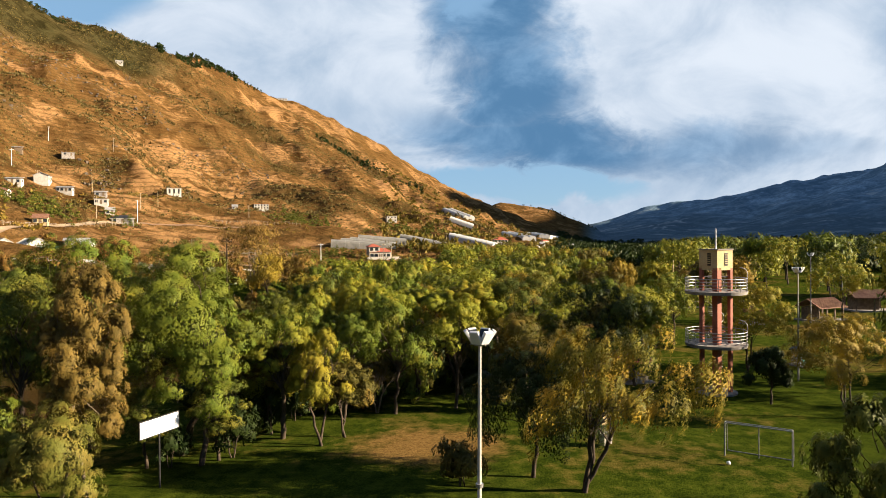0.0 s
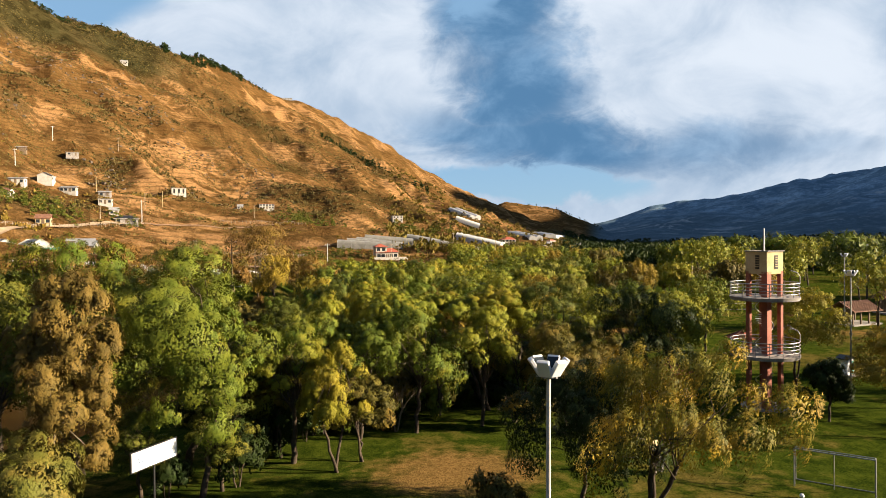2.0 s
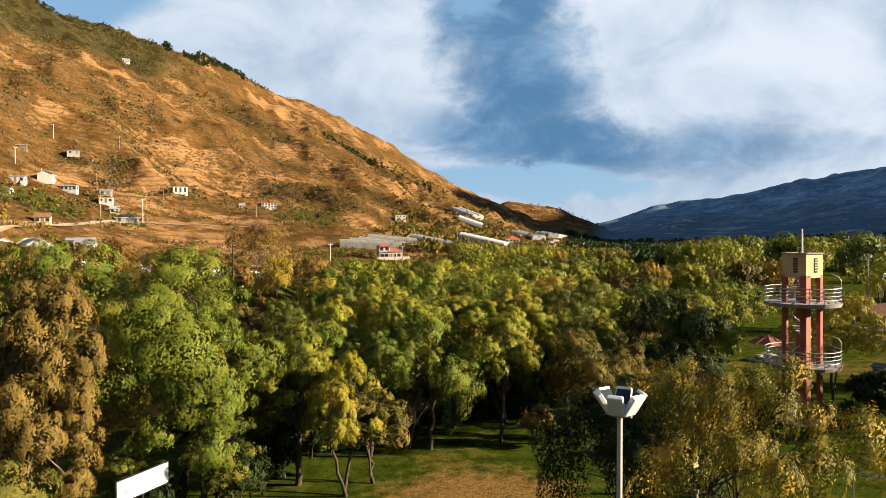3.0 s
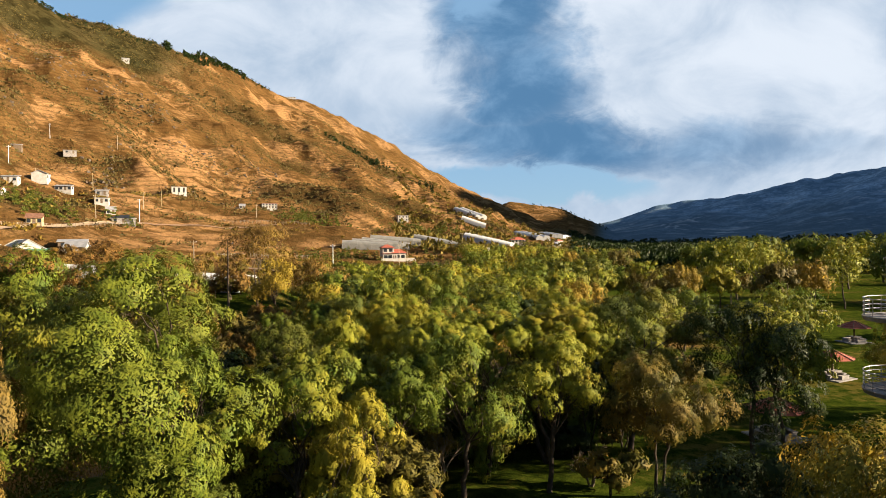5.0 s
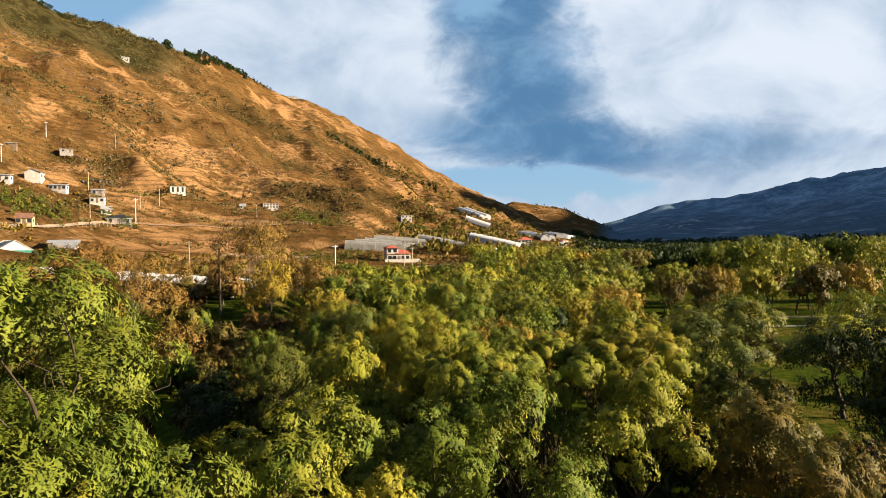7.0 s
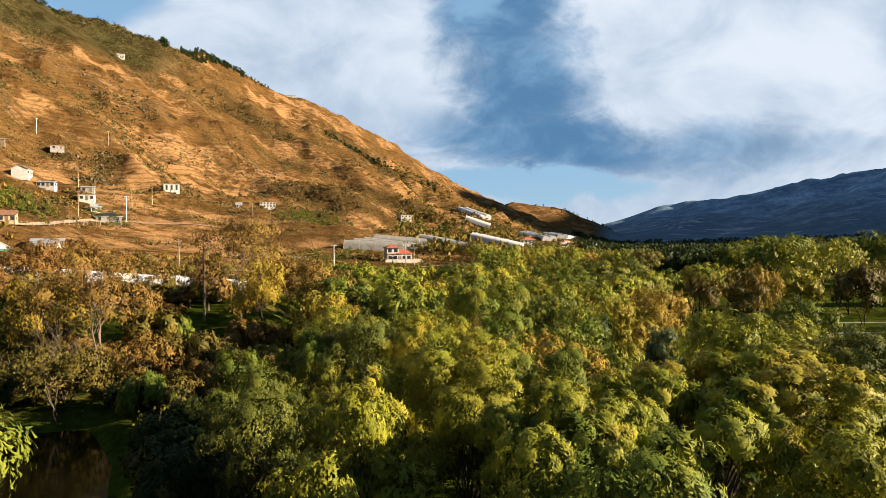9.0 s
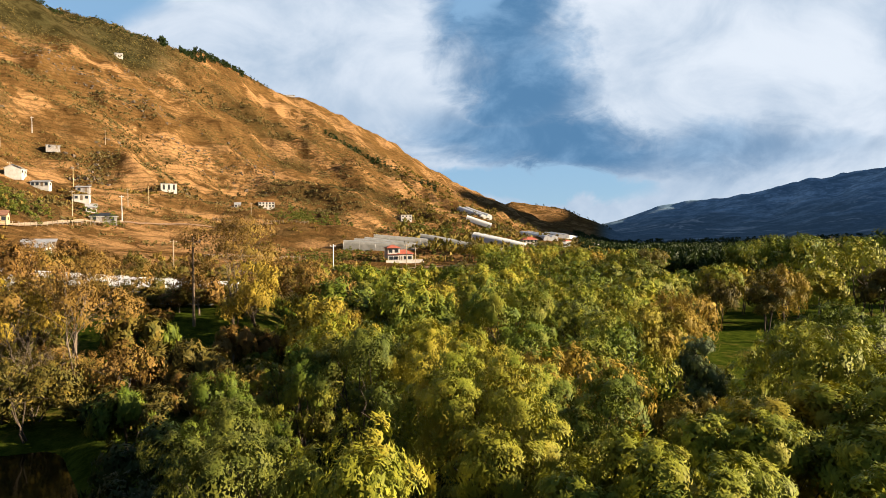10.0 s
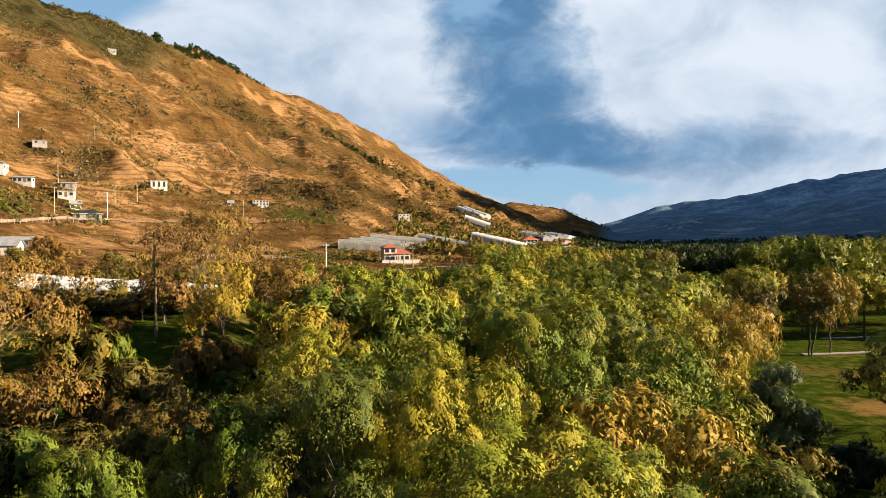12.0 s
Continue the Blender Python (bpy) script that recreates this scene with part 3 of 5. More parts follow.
    ct = np.clip(1 - 1.25 * kt / nt + g.normal(0, 0.10, (n_lobe, nt)), -0.5, 1)[..., None]
    st = np.sqrt(1 - ct * ct)
    ta = (kt * 2.39996 + g.uniform(0, 6.28, (n_lobe, 1)) + g.normal(0, 0.3, (n_lobe, nt)))[..., None]
    td = up[:, None] * ct + st * (e1[:, None] * np.cos(ta) + e2[:, None] * np.sin(ta))
    tr = lr[:, None] * g.uniform(0.26, 0.44, (n_lobe, nt)) * (1.35 if far else 1.0)
    tc = lobe[:, None] + td * (lr[:, None, None] * g.uniform(0.72, 0.96, (n_lobe, nt, 1)))
    owner = np.repeat(np.arange(n_lobe), nt)
    td, tr, tc = td.reshape(-1, 3), tr.ravel(), tc.reshape(-1, 3)
    shape = {"willow": np.array([0.78, 0.78, 1.7]), "upright": np.array([0.8, 0.8, 1.4]), "column": np.array([0.8, 0.8, 1.4])}.get(form, np.array([1.0, 1.0, 1.05]))
    if form == "willow":
        tc[:, 2] -= tr * 0.7
    tc[:, 2] = np.maximum(tc[:, 2], tr * 0.8)
    m = leaves // 2
    w = tr ** 2
    pick = g.choice(len(tr), m, p=w / w.sum())
    e = unit(g.normal(0, 0.62, (m, 3)) + td[pick] * 0.95 + np.array([0, 0, 0.35 if form != "willow" else 0.1]))
    shell = np.clip(g.normal(0.96, 0.10, (m, 1)), 0.6, 1.45)
    pos = tc[pick] + e * tr[pick][:, None] * shell * shape
    hang = -0.9 if form == "willow" else 0.8
    ax = unit(e * 0.35 + np.array([0, 0, hang]) + g.normal(0, 0.3, (m, 3)))
    ax, pos, e = np.repeat(ax, 2, 0), np.repeat(pos, 2, 0), np.repeat(e, 2, 0)
    b = pos + ax * np.tile([0.0, 0.7], m)[:, None] * size + g.normal(0, size * 0.3, (m * 2, 3))
    mid = np.array([0, 0, zc - zr * 0.2])
    out = unit(b - lobe[owner[np.repeat(pick, 2)]])
    glow = unit(e * 0.45 + out * 0.60 + unit(b - mid) * 0.20 + g.normal(0, 0.10, (m * 2, 3)))
    face = unit(glow + g.normal(0, 0.22, (m * 2, 3)))
    la = ax + g.normal(0, 0.22, (m * 2, 3))
    la = unit(la - face * (la * face).sum(-1, keepdims=True))
    ls = np.cross(face, la)
    ln = size * g.uniform(0.95, 2.0, m * 2)
    b[:, 2] = np.maximum(b[:, 2], 0.05)
    bits = [leaf_tris(b, la, ls, ln, ln * (0.15 if form == "willow" else 0.19))]
    normals = [glow]
    # the dense inside of each lobe: larger leaves lying every way
    k = leaves // 3
    q = g.choice(n_lobe, k, p=lr ** 2 / (lr ** 2).sum())
    e = unit(g.normal(0, 1, (k, 3)) + up[q] * 0.5)
    b = lobe[q] + e * lr[q][:, None] * g.uniform(0.45, 0.80, (k, 1))
    b[:, 2] = np.maximum(b[:, 2], 0.05)
    la = unit(g.normal(0, 0.5, (k, 3)) + np.array([0, 0, hang]))
    ls = unit(np.cross(e + g.normal(0, 0.35, (k, 3)), la))
    ln = size * g.uniform(1.2, 1.9, k)
    bits.append(leaf_tris(b - la * ln[:, None] * 0.5, la, ls, ln, ln * 0.34))
    normals.append(unit(e * 0.8 + unit(b - mid) * 0.3 + g.normal(0, 0.1, (k, 3))))
    lv, lf = join(bits)
    lv[:, 2] = np.maximum(lv[:, 2], 0.03)
    lv = lv + lv[:, 2:] * shift
    crown = mesh_np("crown", lv, lf, leaf)
    crown.normals_split_custom_set_from_vertices(np.repeat(np.concatenate(normals), 3, 0))
    return trunk, crown


def bare_meshes(seed, h, r, bark="bark_pale", stems=3):
    """A leafless tree: forking stems down to thin twigs."""
    g = np.random.default_rng(seed)
    pieces, twigs = [], []

    def grow(a, direction, L, rad, depth):
        b = a + direction * L
        (pieces if depth < 2 else twigs).append(bough(g, a, b, rad, rad * 0.6, 0.04, 0.15, 4, 5 if depth < 2 else 4))
        if depth < 4:
            for _ in range(3 if depth < 3 else 2):
                grow(a + (b - a) * g.uniform(0.55, 1.0), unit(direction + g.normal(0, 0.42, 3) + np.array([0, 0, 0.12])), L * g.uniform(0.55, 0.8), rad * 0.55, depth + 1)
    for s in range(stems):
        t = 2 * math.pi * s / stems + g.random()
        grow(np.array([0.05 * math.cos(t), 0.05 * math.sin(t), -0.1]), unit(np.array([math.cos(t) * r / h, math.sin(t) * r / h, 0.9])), h * 0.36, 0.075, 0)
    return mesh_np("trunk", *join(pieces), bark, True), mesh_np("twig_spray", *join(twigs), bark, True)


KINDS = {
    "green": dict(form="round", leaf="leaf_green", label="leafy bright green park tree with a rounded, lobed crown"),
    "mid": dict(form="round", leaf="leaf_mid", label="dull green riverside tree with an uneven crown"),
    "spread": dict(form="round", leaf="leaf_yellow", label="wide-spreading yellow-green tree with dark low limbs", clear=0.62, stems=2),
    "yellow": dict(form="round", leaf="leaf_yellow", label="yellow-green tree with sunlit feathery foliage", clear=0.36),
    "gold": dict(form="willow", leaf="leaf_gold", label="golden autumn-coloured willow with drooping sprays", stems=2),
    "amber": dict(form="round", leaf="leaf_gold", label="amber-tinted spreading tree with dark forked limbs", clear=0.3, stems=3),
    "willow": dict(form="willow", leaf="leaf_willow", label="broad willow with drooping yellow-green branches", stems=3, clear=0.26),
    "willow_green": dict(form="willow", leaf="leaf_mid", label="dark green willow with hanging sprays at the lawn", stems=2, clear=0.2),
    "dark": dict(form="round", leaf="leaf_dark", label="dense dark green tree with glossy leaves", clear=0.12),
    "olive": dict(form="round", leaf="leaf_olive", label="olive-brown tree with thinning foliage", stems=2),
    "rust": dict(form="round", leaf="leaf_rust", label="rust-coloured tree with pale forked stems", stems=4, bark="bark_pale", clear=0.38),
    "droop": dict(form="upright", leaf="leaf_droop", label="tall slender tree with hanging brownish foliage", bark="bark_pale", clear=0.10, thin=0.45),
    "grey": dict(form="column", leaf="leaf_grey", label="grey-green conical tree with fine foliage", clear=0.05),
    "shrub": dict(form="shrub", leaf="leaf_olive", label="bushy olive-green shrub growing from the grass", clear=0.0, stems=3),
    "shrub_gold": dict(form="shrub", leaf="leaf_droop", label="bushy golden-brown shrub at the edge of the lawn", clear=0.0, stems=3),
    "shrub_green": dict(form="shrub", leaf="leaf_green", label="bushy green shrub in the undergrowth", clear=0.0, stems=3),
    "shrub_dark": dict(form="shrub", leaf="leaf_dark", label="bushy dark green shrub beside the lawn", clear=0.0, stems=3),
    "shrub_rust": dict(form="shrub", leaf="leaf_rust", label="dry rust-brown shrub with pale stems", clear=0.0, stems=3, bark="bark_pale"),
}
made = {}


def plant(kind, x, y, h, r, leaves=6500, var=0, size=None, turn=None, z=None, lean=(0.0, 0.0), thick=1.0):
    """Places one tree. Alike trees share their meshes, turned and scaled."""
    k = dict(KINDS[kind])
    label = k.pop("label")
    key = (kind, var, leaves, lean)
    z = height(x, y) if z is None else z
    turn = rng.uniform(0, 360) if turn is None else turn
    name = "shrub" if kind.startswith("shrub") else "tree"
    if key not in made:
        size = size or {3200: 0.19, 4000: 0.15, 6500: 0.17, 9000: 0.145, 12000: 0.088, 14000: 0.082, 16000: 0.078, 20000: 0.068}[leaves]
        count = int(leaves * {12000: 1.7, 14000: 2.1, 16000: 3.7, 20000: 1.9, 9000: 0.8, 6500: 0.9, 4000: 0.6, 3200: 0.7, 2000: 0.6}.get(leaves, 1.1))
        made[key] = (tree_meshes(hash(var) % 1000 * 13 + len(made) * 7 + 5, h, r, count, size, far=leaves <= 3200, lean=lean, trunk_r=(0.04 + h * 0.013) * thick, **k), h, r)
    meshes, h0, r0 = made[key]
    ob = thing(name, label, name, pose(x, y, z, 0, 0, turn) @ Matrix.Diagonal((r / r0, r / r0, h / h0, 1)))
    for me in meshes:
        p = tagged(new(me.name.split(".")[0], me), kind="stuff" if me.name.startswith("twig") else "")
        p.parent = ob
    return ob


# those beside and under the flight: kind, x, y, height, radius, leaves, variant
for kind, x, y, h, r, n, v in (
    ("green", -16.0, 37.4, 13.6, 4.4, 16000, 1), ("green", -9.8, 35.6, 13.1, 5.2, 16000, 1), ("green", -8.0, 33.6, 10.9, 2.6, 12000, 2), ("droop", -12.4, 29.2, 12.6, 1.9, 16000, 0), ("mid", -17.6, 32.2, 11.8, 3.2, 12000, 1),
    ("shrub_green", -16.4, 27.2, 6.4, 3.0, 12000, 1), ("shrub_gold", -12.6, 26.5, 5.4, 2.5, 14000, 0), ("mid", -7.2, 34.4, 5.0, 1.9, 12000, 1), ("mid", -11.0, 33.4, 4.8, 1.8, 12000, 1), ("green", -22.0, 33.0, 11.5, 4.0, 9000, 0),
    ("shrub_dark", -6.4, 34.9, 3.4, 1.5, 4000, 0), ("shrub_dark", -9.6, 33.4, 2.6, 1.1, 4000, 0),
    ("olive", -5.2, 39.4, 6.5, 2.0, 6500, 1), ("green", -4.2, 38.4, 9.6, 2.7, 12000, 2), ("green", -0.6, 42.6, 8.4, 2.4, 12000, 2), ("gold", -1.5, 36.9, 7.7, 1.8, 12000, 0),
    ("olive", -0.1, 38.4, 5.0, 1.9, 6500, 1), ("green", 3.2, 43.8, 8.9, 3.2, 12000, 3), ("yellow", 7.9, 45.2, 8.7, 2.8, 12000, 1),
    ("mid", 14.4, 51.2, 10.3, 3.4, 12000, 1), ("yellow", 11.2, 55.0, 10.2, 3.0, 12000, 1), ("olive", 13.4, 44.0, 7.2, 3.1, 14000, 0),
    ("dark", 21.2, 49.2, 9.3, 3.7, 12000, 0), ("yellow", 24.4, 51.0, 8.4, 2.6, 6500, 1), ("dark", 11.0, 30.2, 7.3, 3.3, 14000, 2),
    ("shrub", 6.9, 29.2, 2.2, 1.2, 4000, 1), ("amber", 35.2, 51.8, 8.8, 3.6, 14000, 2),
    ("dark", 32.6, 43.8, 4.4, 1.6, 9000, 1), ("amber", 35.8, 39.6, 7.3, 3.3, 14000, 2), ("willow_green", 18.9, 14.4, 8.4, 1.9, 14000, 1),
    ("yellow", 70.0, 88.0, 9.2, 5.0, 6500, 2), ("green", 37.2, 72.5, 8.6, 4.2, 6500, 0), ("yellow", 31.0, 66.0, 7.4, 3.4, 6500, 1),
    ("yellow", 0.2, 56.4, 9.7, 3.0, 20000, 0), ("yellow", -3.8, 47.4, 9.4, 2.5, 12000, 1), ("spread", 1.7, 45.8, 9.4, 2.4, 20000, 0),
    ("spread", 5.0, 48.0, 9.2, 2.7, 20000, 0), ("spread", 8.8, 49.4, 9.7, 3.4, 20000, 0), ("yellow", 0.4, 53.0, 9.2, 2.9, 20000, 0),
    ("green", 3.0, 55.4, 9.1, 2.8, 20000, 0), ("mid", -7.3, 52.2, 8.6, 2.4, 12000, 1), ("green", -9.2, 58.9, 8.7, 1.7, 12000, 2),
    ("green", -7.4, 61.6, 9.3, 1.9, 12000, 2), ("mid", -4.6, 61.8, 9.5, 2.6, 12000, 1), ("yellow", -1.4, 62.4, 9.5, 2.6, 20000, 0),
    ("green", 2.5, 69.6, 11.0, 3.2, 20000, 0), ("gold", 15.6, 86.0, 8.1, 3.4, 9000, 0), ("gold", 18.6, 86.6, 7.5, 3.0, 9000, 1),
    ("dark", 11.4, 82.6, 7.6, 3.0, 9000, 1), ("grey", 16.2, 75.6, 7.2, 2.2, 12000, 0), ("shrub_rust", 13.2, 70.6, 4.0, 1.7, 4000, 1), ("yellow", 13.6, 88.0, 8.4, 3.0, 9000, 0), ("gold", 21.6, 90.0, 8.6, 3.2, 9000, 0), ("yellow", 8.4, 78.4, 8.2, 3.0, 9000, 1), ("gold", 44.6, 113.4, 9.6, 2.5, 9000, 1), ("olive", 41.4, 112.0, 9.0, 2.4, 9000, 2),
    ("olive", 28.4, 83.2, 5.8, 2.8, 6500, 2), ("olive", -5.2, 53.6, 6.4, 2.2, 9000, 0),
    ("rust", -29.4, 87.4, 12.4, 5.4, 9000, 0), ("rust", -22.4, 106.4, 12.0, 5.6, 9000, 1), ("shrub", -29.2, 79.8, 6.4, 3.0, 4000, 0),
    ("shrub_rust", -24.8, 84.8, 5.6, 2.6, 4000, 0), ("shrub", -20.6, 86.8, 5.0, 2.6, 4000, 1), ("shrub_dark", -15.0, 66.0, 4.2, 2.2, 4000, 0),
    ("shrub_dark", -13.0, 60.6, 3.6, 2.0, 4000, 1), ("olive", -12.6, 72.4, 6.0, 2.4, 6500, 0), ("shrub_dark", -10.4, 66.8, 4.6, 2.2, 4000, 0),
    ("olive", 20.4, 60.4, 4.6, 2.4, 6500, 2), ("yellow", 13.2, 60.0, 8.6, 3.3, 12000, 1),
):
    plant(kind, x, y, h, r, n, v)

for kind, x, y, h, r, v in (("gold", -35.6, 90.0, 9.4, 3.6, 0), ("rust", -40.2, 97.0, 10.0, 4.0, 0), ("gold", -17.8, 99.0, 9.6, 3.4, 1), ("rust", -13.6, 104.0, 10.4, 4.0, 1),
                           ("olive", -44.0, 88.0, 6.4, 3.2, 0), ("gold", -9.6, 96.0, 7.6, 3.0, 0), ("olive", -38.0, 80.6, 6.0, 3.0, 2)):
    plant(kind, x, y, h, r, 6500, v)
for kind, x, y, h, r, v in (("yellow", 24.0, 74.0, 7.5, 3.4, 0), ("green", 33.0, 86.0, 7.4, 3.2, 1), ("yellow", 20.4, 66.6, 5.4, 2.6, 2), ("olive", 29.6, 77.0, 5.6, 2.8, 0)):
    plant(kind, x, y, h, r, 9000, v)
plant("willow", 13.2, 28.2, 8.6, 4.7, 14000, 5, turn=0, lean=(2.2, -0.4), thick=1.6)

# the wood beyond, in loose rows
placed = []


def scatter(n, box, gap, ok, kinds, hs, spread, leaves):
    tries = 0
    while n > 0 and tries < 20000:
        tries += 1
        x, y = rng.uniform(box[0], box[1]), rng.uniform(box[2], box[3])
        if not ok(x, y) or any((x - a) ** 2 + (y - b) ** 2 < gap * gap for a, b in placed):
            continue
        placed.append((x, y))
        n -= 1
        h = rng.uniform(*hs)
        kind = kinds[rng.integers(len(kinds))]
        near = leaves == 3200 and y < 92
        plant(kind, x, y, h, h * rng.uniform(*spread), 9000 if near else leaves, int(rng.integers(3)), size=None if near else 0.30)


def bearing(x, y):
    return math.degrees(math.atan2(x - 4, y + 4))


scatter(75, (-14, 62, 66, 150), 5.6, lambda x, y: -9 < bearing(x, y) < 17.5 and not (x > 9 and y < 80) and not (x > 2 + 0.21 * y and y < 128), ("green", "yellow", "green", "yellow", "green", "mid", "gold"), (6.8, 9.2), (0.36, 0.46), 3200)
scatter(26, (-34, 10, 90, 195), 6.5, lambda x, y: -9 < bearing(x, y) < 3, ("olive", "green", "shrub", "rust"), (3.8, 5.6), (0.45, 0.6), 2000)
scatter(70, (10, 130, 150, 330), 8.0, lambda x, y: 3 < bearing(x, y) < 18.5 and abs(x - 148 + (y - 430) * 0.22) > 26 and abs(x + 2 - (y - 45) * 0.4545) > 10, ("green", "yellow", "olive", "gold"), (6.0, 8.6), (0.42, 0.55), 1500)
scatter(46, (60, 240, 110, 290), 9.0, lambda x, y: 20.5 < bearing(x, y) < 42 and abs(x + 2 - (y - 45) * 0.4545) > 10, ("green", "yellow", "yellow", "green", "dark"), (9.0, 13.5), (0.42, 0.55), 2000)
scatter(14, (30, 80, 122, 150), 6.5, lambda x, y: 15 < bearing(x, y) < 32, ("olive", "yellow", "gold"), (6.0, 9.0), (0.34, 0.42), 3200)
scatter(46, (-95, -6, 84, 200), 5.0, lambda x, y: -33 < bearing(x, y) < -3 and not (-60 < x < -25 and 117 < y < 140) and not (-106 < x < -86 and 150 < y < 186) and (x + 32) ** 2 + (y - 98) ** 2 > 81, ("shrub_rust", "shrub", "shrub", "olive", "rust"), (2.6, 5.2), (0.46, 0.62), 2000)
# unseen row added along the park's edge to cast long shadows across the lawn
for k, (x, y, h) in enumerate(((39, 19, 10), (46, 16, 10), (64, 36, 10.5), (72, 47, 11), (36, 7, 8), (80, 58, 11), (49.5, 46.0, 11), (54.5, 54, 11.5))):
    plant(("green", "yellow", "dark")[k % 3], x, y, h, h * 0.38, 3200, k % 3, size=0.32)
for k in range(16):
    x, y = -66 + k * 2.8 + rng.normal(0, 0.8), 113.5 + rng.normal(0, 2.0)
    h = rng.uniform(2.2, 3.8)
    plant(("shrub", "shrub_rust", "olive", "shrub")[k % 4], x, y, h, h * rng.uniform(0.6, 0.8), 2000, k % 3, size=0.32)
for k in range(26):
    x, y = -66 + k * 1.6 + rng.normal(0, 0.5), 116.0 + rng.normal(0, 0.8)
    h = rng.uniform(1.3, 2.3)
    plant(("shrub", "shrub_rust", "shrub_green")[k % 3], x, y, h, h * rng.uniform(0.6, 0.8), 3200, k % 3)
# undergrowth round the pond and under the wood
for k in range(34):
    t = k / 34 * 2 * math.pi
    x, y = -32 + 18 * math.cos(t) + rng.normal(0, 1.2), 60 + 22.5 * math.sin(t) + rng.normal(0, 1.2)
    h = rng.uniform(1.2, 2.8)
    if math.cos(t) > -0.1 and math.sin(t) < 0.75:
        continue
    plant(("shrub", "shrub_dark", "shrub_dark", "shrub")[k % 4], x, y, h, h * rng.uniform(0.55, 0.8), 2000, k % 3, size=0.32)
for k in range(40):
    x, y = rng.uniform(-14, 30), rng.uniform(44, 92)
    if (x > 9 and y > 84) or (x > 17 and y < 58):
        continue
    h = rng.uniform(1.0, 2.4)
    plant(("shrub_dark", "shrub", "shrub_dark")[k % 3], x, y, h, h * rng.uniform(0.5, 0.75), 4000 if x < 5 else 2000, k % 3, size=None if x < 5 else 0.28)


def bare_tree(x, y, h, r, seed, bark, stems):
    o = thing("bare_tree", "leafless tree with pale forked branches", "tree", pose(x, y, height(x, y)))
    for me in bare_meshes(seed, h, r, bark, stems):
        p = tagged(new(me.name.split(".")[0], me), kind="stuff" if me.name.startswith("twig") else "")
        p.parent = o


# brown thickets round the far end of the pond
for k in range(58):
    x, y = rng.uniform(-46, -7), rng.uniform(72, 104)
    if (x + 33) ** 2 / 290 + (y - 60) ** 2 / 440 < 1.1:
        continue
    h = rng.uniform(1.8, 4.0)
    plant(("shrub_rust", "shrub", "olive", "shrub", "shrub_green")[k % 5], x, y, h, h * rng.uniform(0.5, 0.68), 3200, k % 3)
# thick undergrowth along the edge of the lawn
edge = np.array([(-8.0, 37.5), (-3.4, 42.0), (1.0, 46.0), (6.0, 49.0), (13.0, 52.0)])
for k in range(34):
    u = k / 33 * 4
    x, y = np.interp(u, range(5), edge[:, 0]) + rng.normal(0, 1.0), np.interp(u, range(5), edge[:, 1]) + rng.uniform(0, 4.5)
    h = rng.uniform(2.0, 4.4)
    plant(("shrub_green", "shrub_dark", "shrub", "shrub_dark")[k % 4], x, y, h, h * rng.uniform(0.45, 0.6), 4000, k % 3)
for k in range(22):
    x, y = rng.uniform(-14.5, -5.5), rng.uniform(44, 72)
    h = rng.uniform(1.2, 3.0)
    plant(("shrub_dark", "shrub", "shrub_dark")[k % 3], x, y, h, h * rng.uniform(0.5, 0.65), 4000, k % 3)
bare_tree(1.8, 44.2, 5.0, 1.2, 3, "bark_pale", 2)
bare_tree(10.4, 45.8, 2.9, 1.1, 5, "bark_pale", 3)
bare_tree(6.4, 62.0, 6.0, 2.0, 7, "bark_pale", 3)
bare_tree(-6.2, 44.6, 5.0, 1.6, 9, "bark_pale", 2)
bare_tree(-31.0, 84.0, 8.0, 3.0, 11, "bark_pale", 4)
bare_tree(-35.0, 92.0, 7.5, 3.0, 13, "bark_pale", 4)
bare_tree(12.0, 52.0, 7.0, 2.4, 15, "bark", 2)

# ---- things: builders ----


def boxes(*items):
    """Corners and faces of boxes given as centre and size."""
    c = np.array([[x, y, z] for x in (-.5, .5) for y in (-.5, .5) for z in (-.5, .5)])
    f = np.array([[0, 1, 3, 2], [4, 6, 7, 5], [0, 4, 5, 1], [2, 3, 7, 6], [0, 2, 6, 4], [1, 5, 7, 3]])
    return join([(c * np.array(b[3:6]) + np.array(b[0:3]), f) for b in items])


def part(name, vf, mat, parent, label="", m=None, soft=False, bevel=0.0):
    """One mesh, joined to its thing or part."""
    me = vf if isinstance(vf, bpy.types.Mesh) else mesh_np(name, vf[0], vf[1], mat, soft)
    if bevel:
        bm = bmesh.new()
        bm.from_mesh(me)
        bmesh.ops.remove_doubles(bm, verts=bm.verts, dist=1e-5)
        bmesh.ops.bevel(bm, geom=list(bm.edges), offset=bevel, segments=2, affect="EDGES", profile=0.6)
        bm.to_mesh(me)
        bm.free()
    ob = new(name, me)
    ob.parent = parent
    if m is not None:
        ob.matrix_basis = m
    return tagged(ob, label) if label else ob


def cyl_mesh(name, mat, *args, **kw):
    """A closed round bar."""
    bm = bmesh.new()
    x, y, z0, z1, r0 = args[:5]
    r1 = args[5] if len(args) > 5 else r0
    bmesh.ops.create_cone(bm, cap_ends=True, segments=kw.get("sides", 10), radius1=r0, radius2=r1, depth=z1 - z0,
                          matrix=Matrix.Translation((x, y, (z0 + z1) / 2)))
    me = bpy.data.meshes.new(name)
    bm.to_mesh(me)
    bm.free()
    me.materials.append(M[mat])
    return me


def ring(r, z, thick, n=40, a0=0.0, a1=2 * math.pi, sides=6):
    t = np.linspace(a0, a1, n)
    return tube(np.stack([r * np.cos(t), r * np.sin(t), np.full(n, z)], 1), np.full(n, thick), sides)


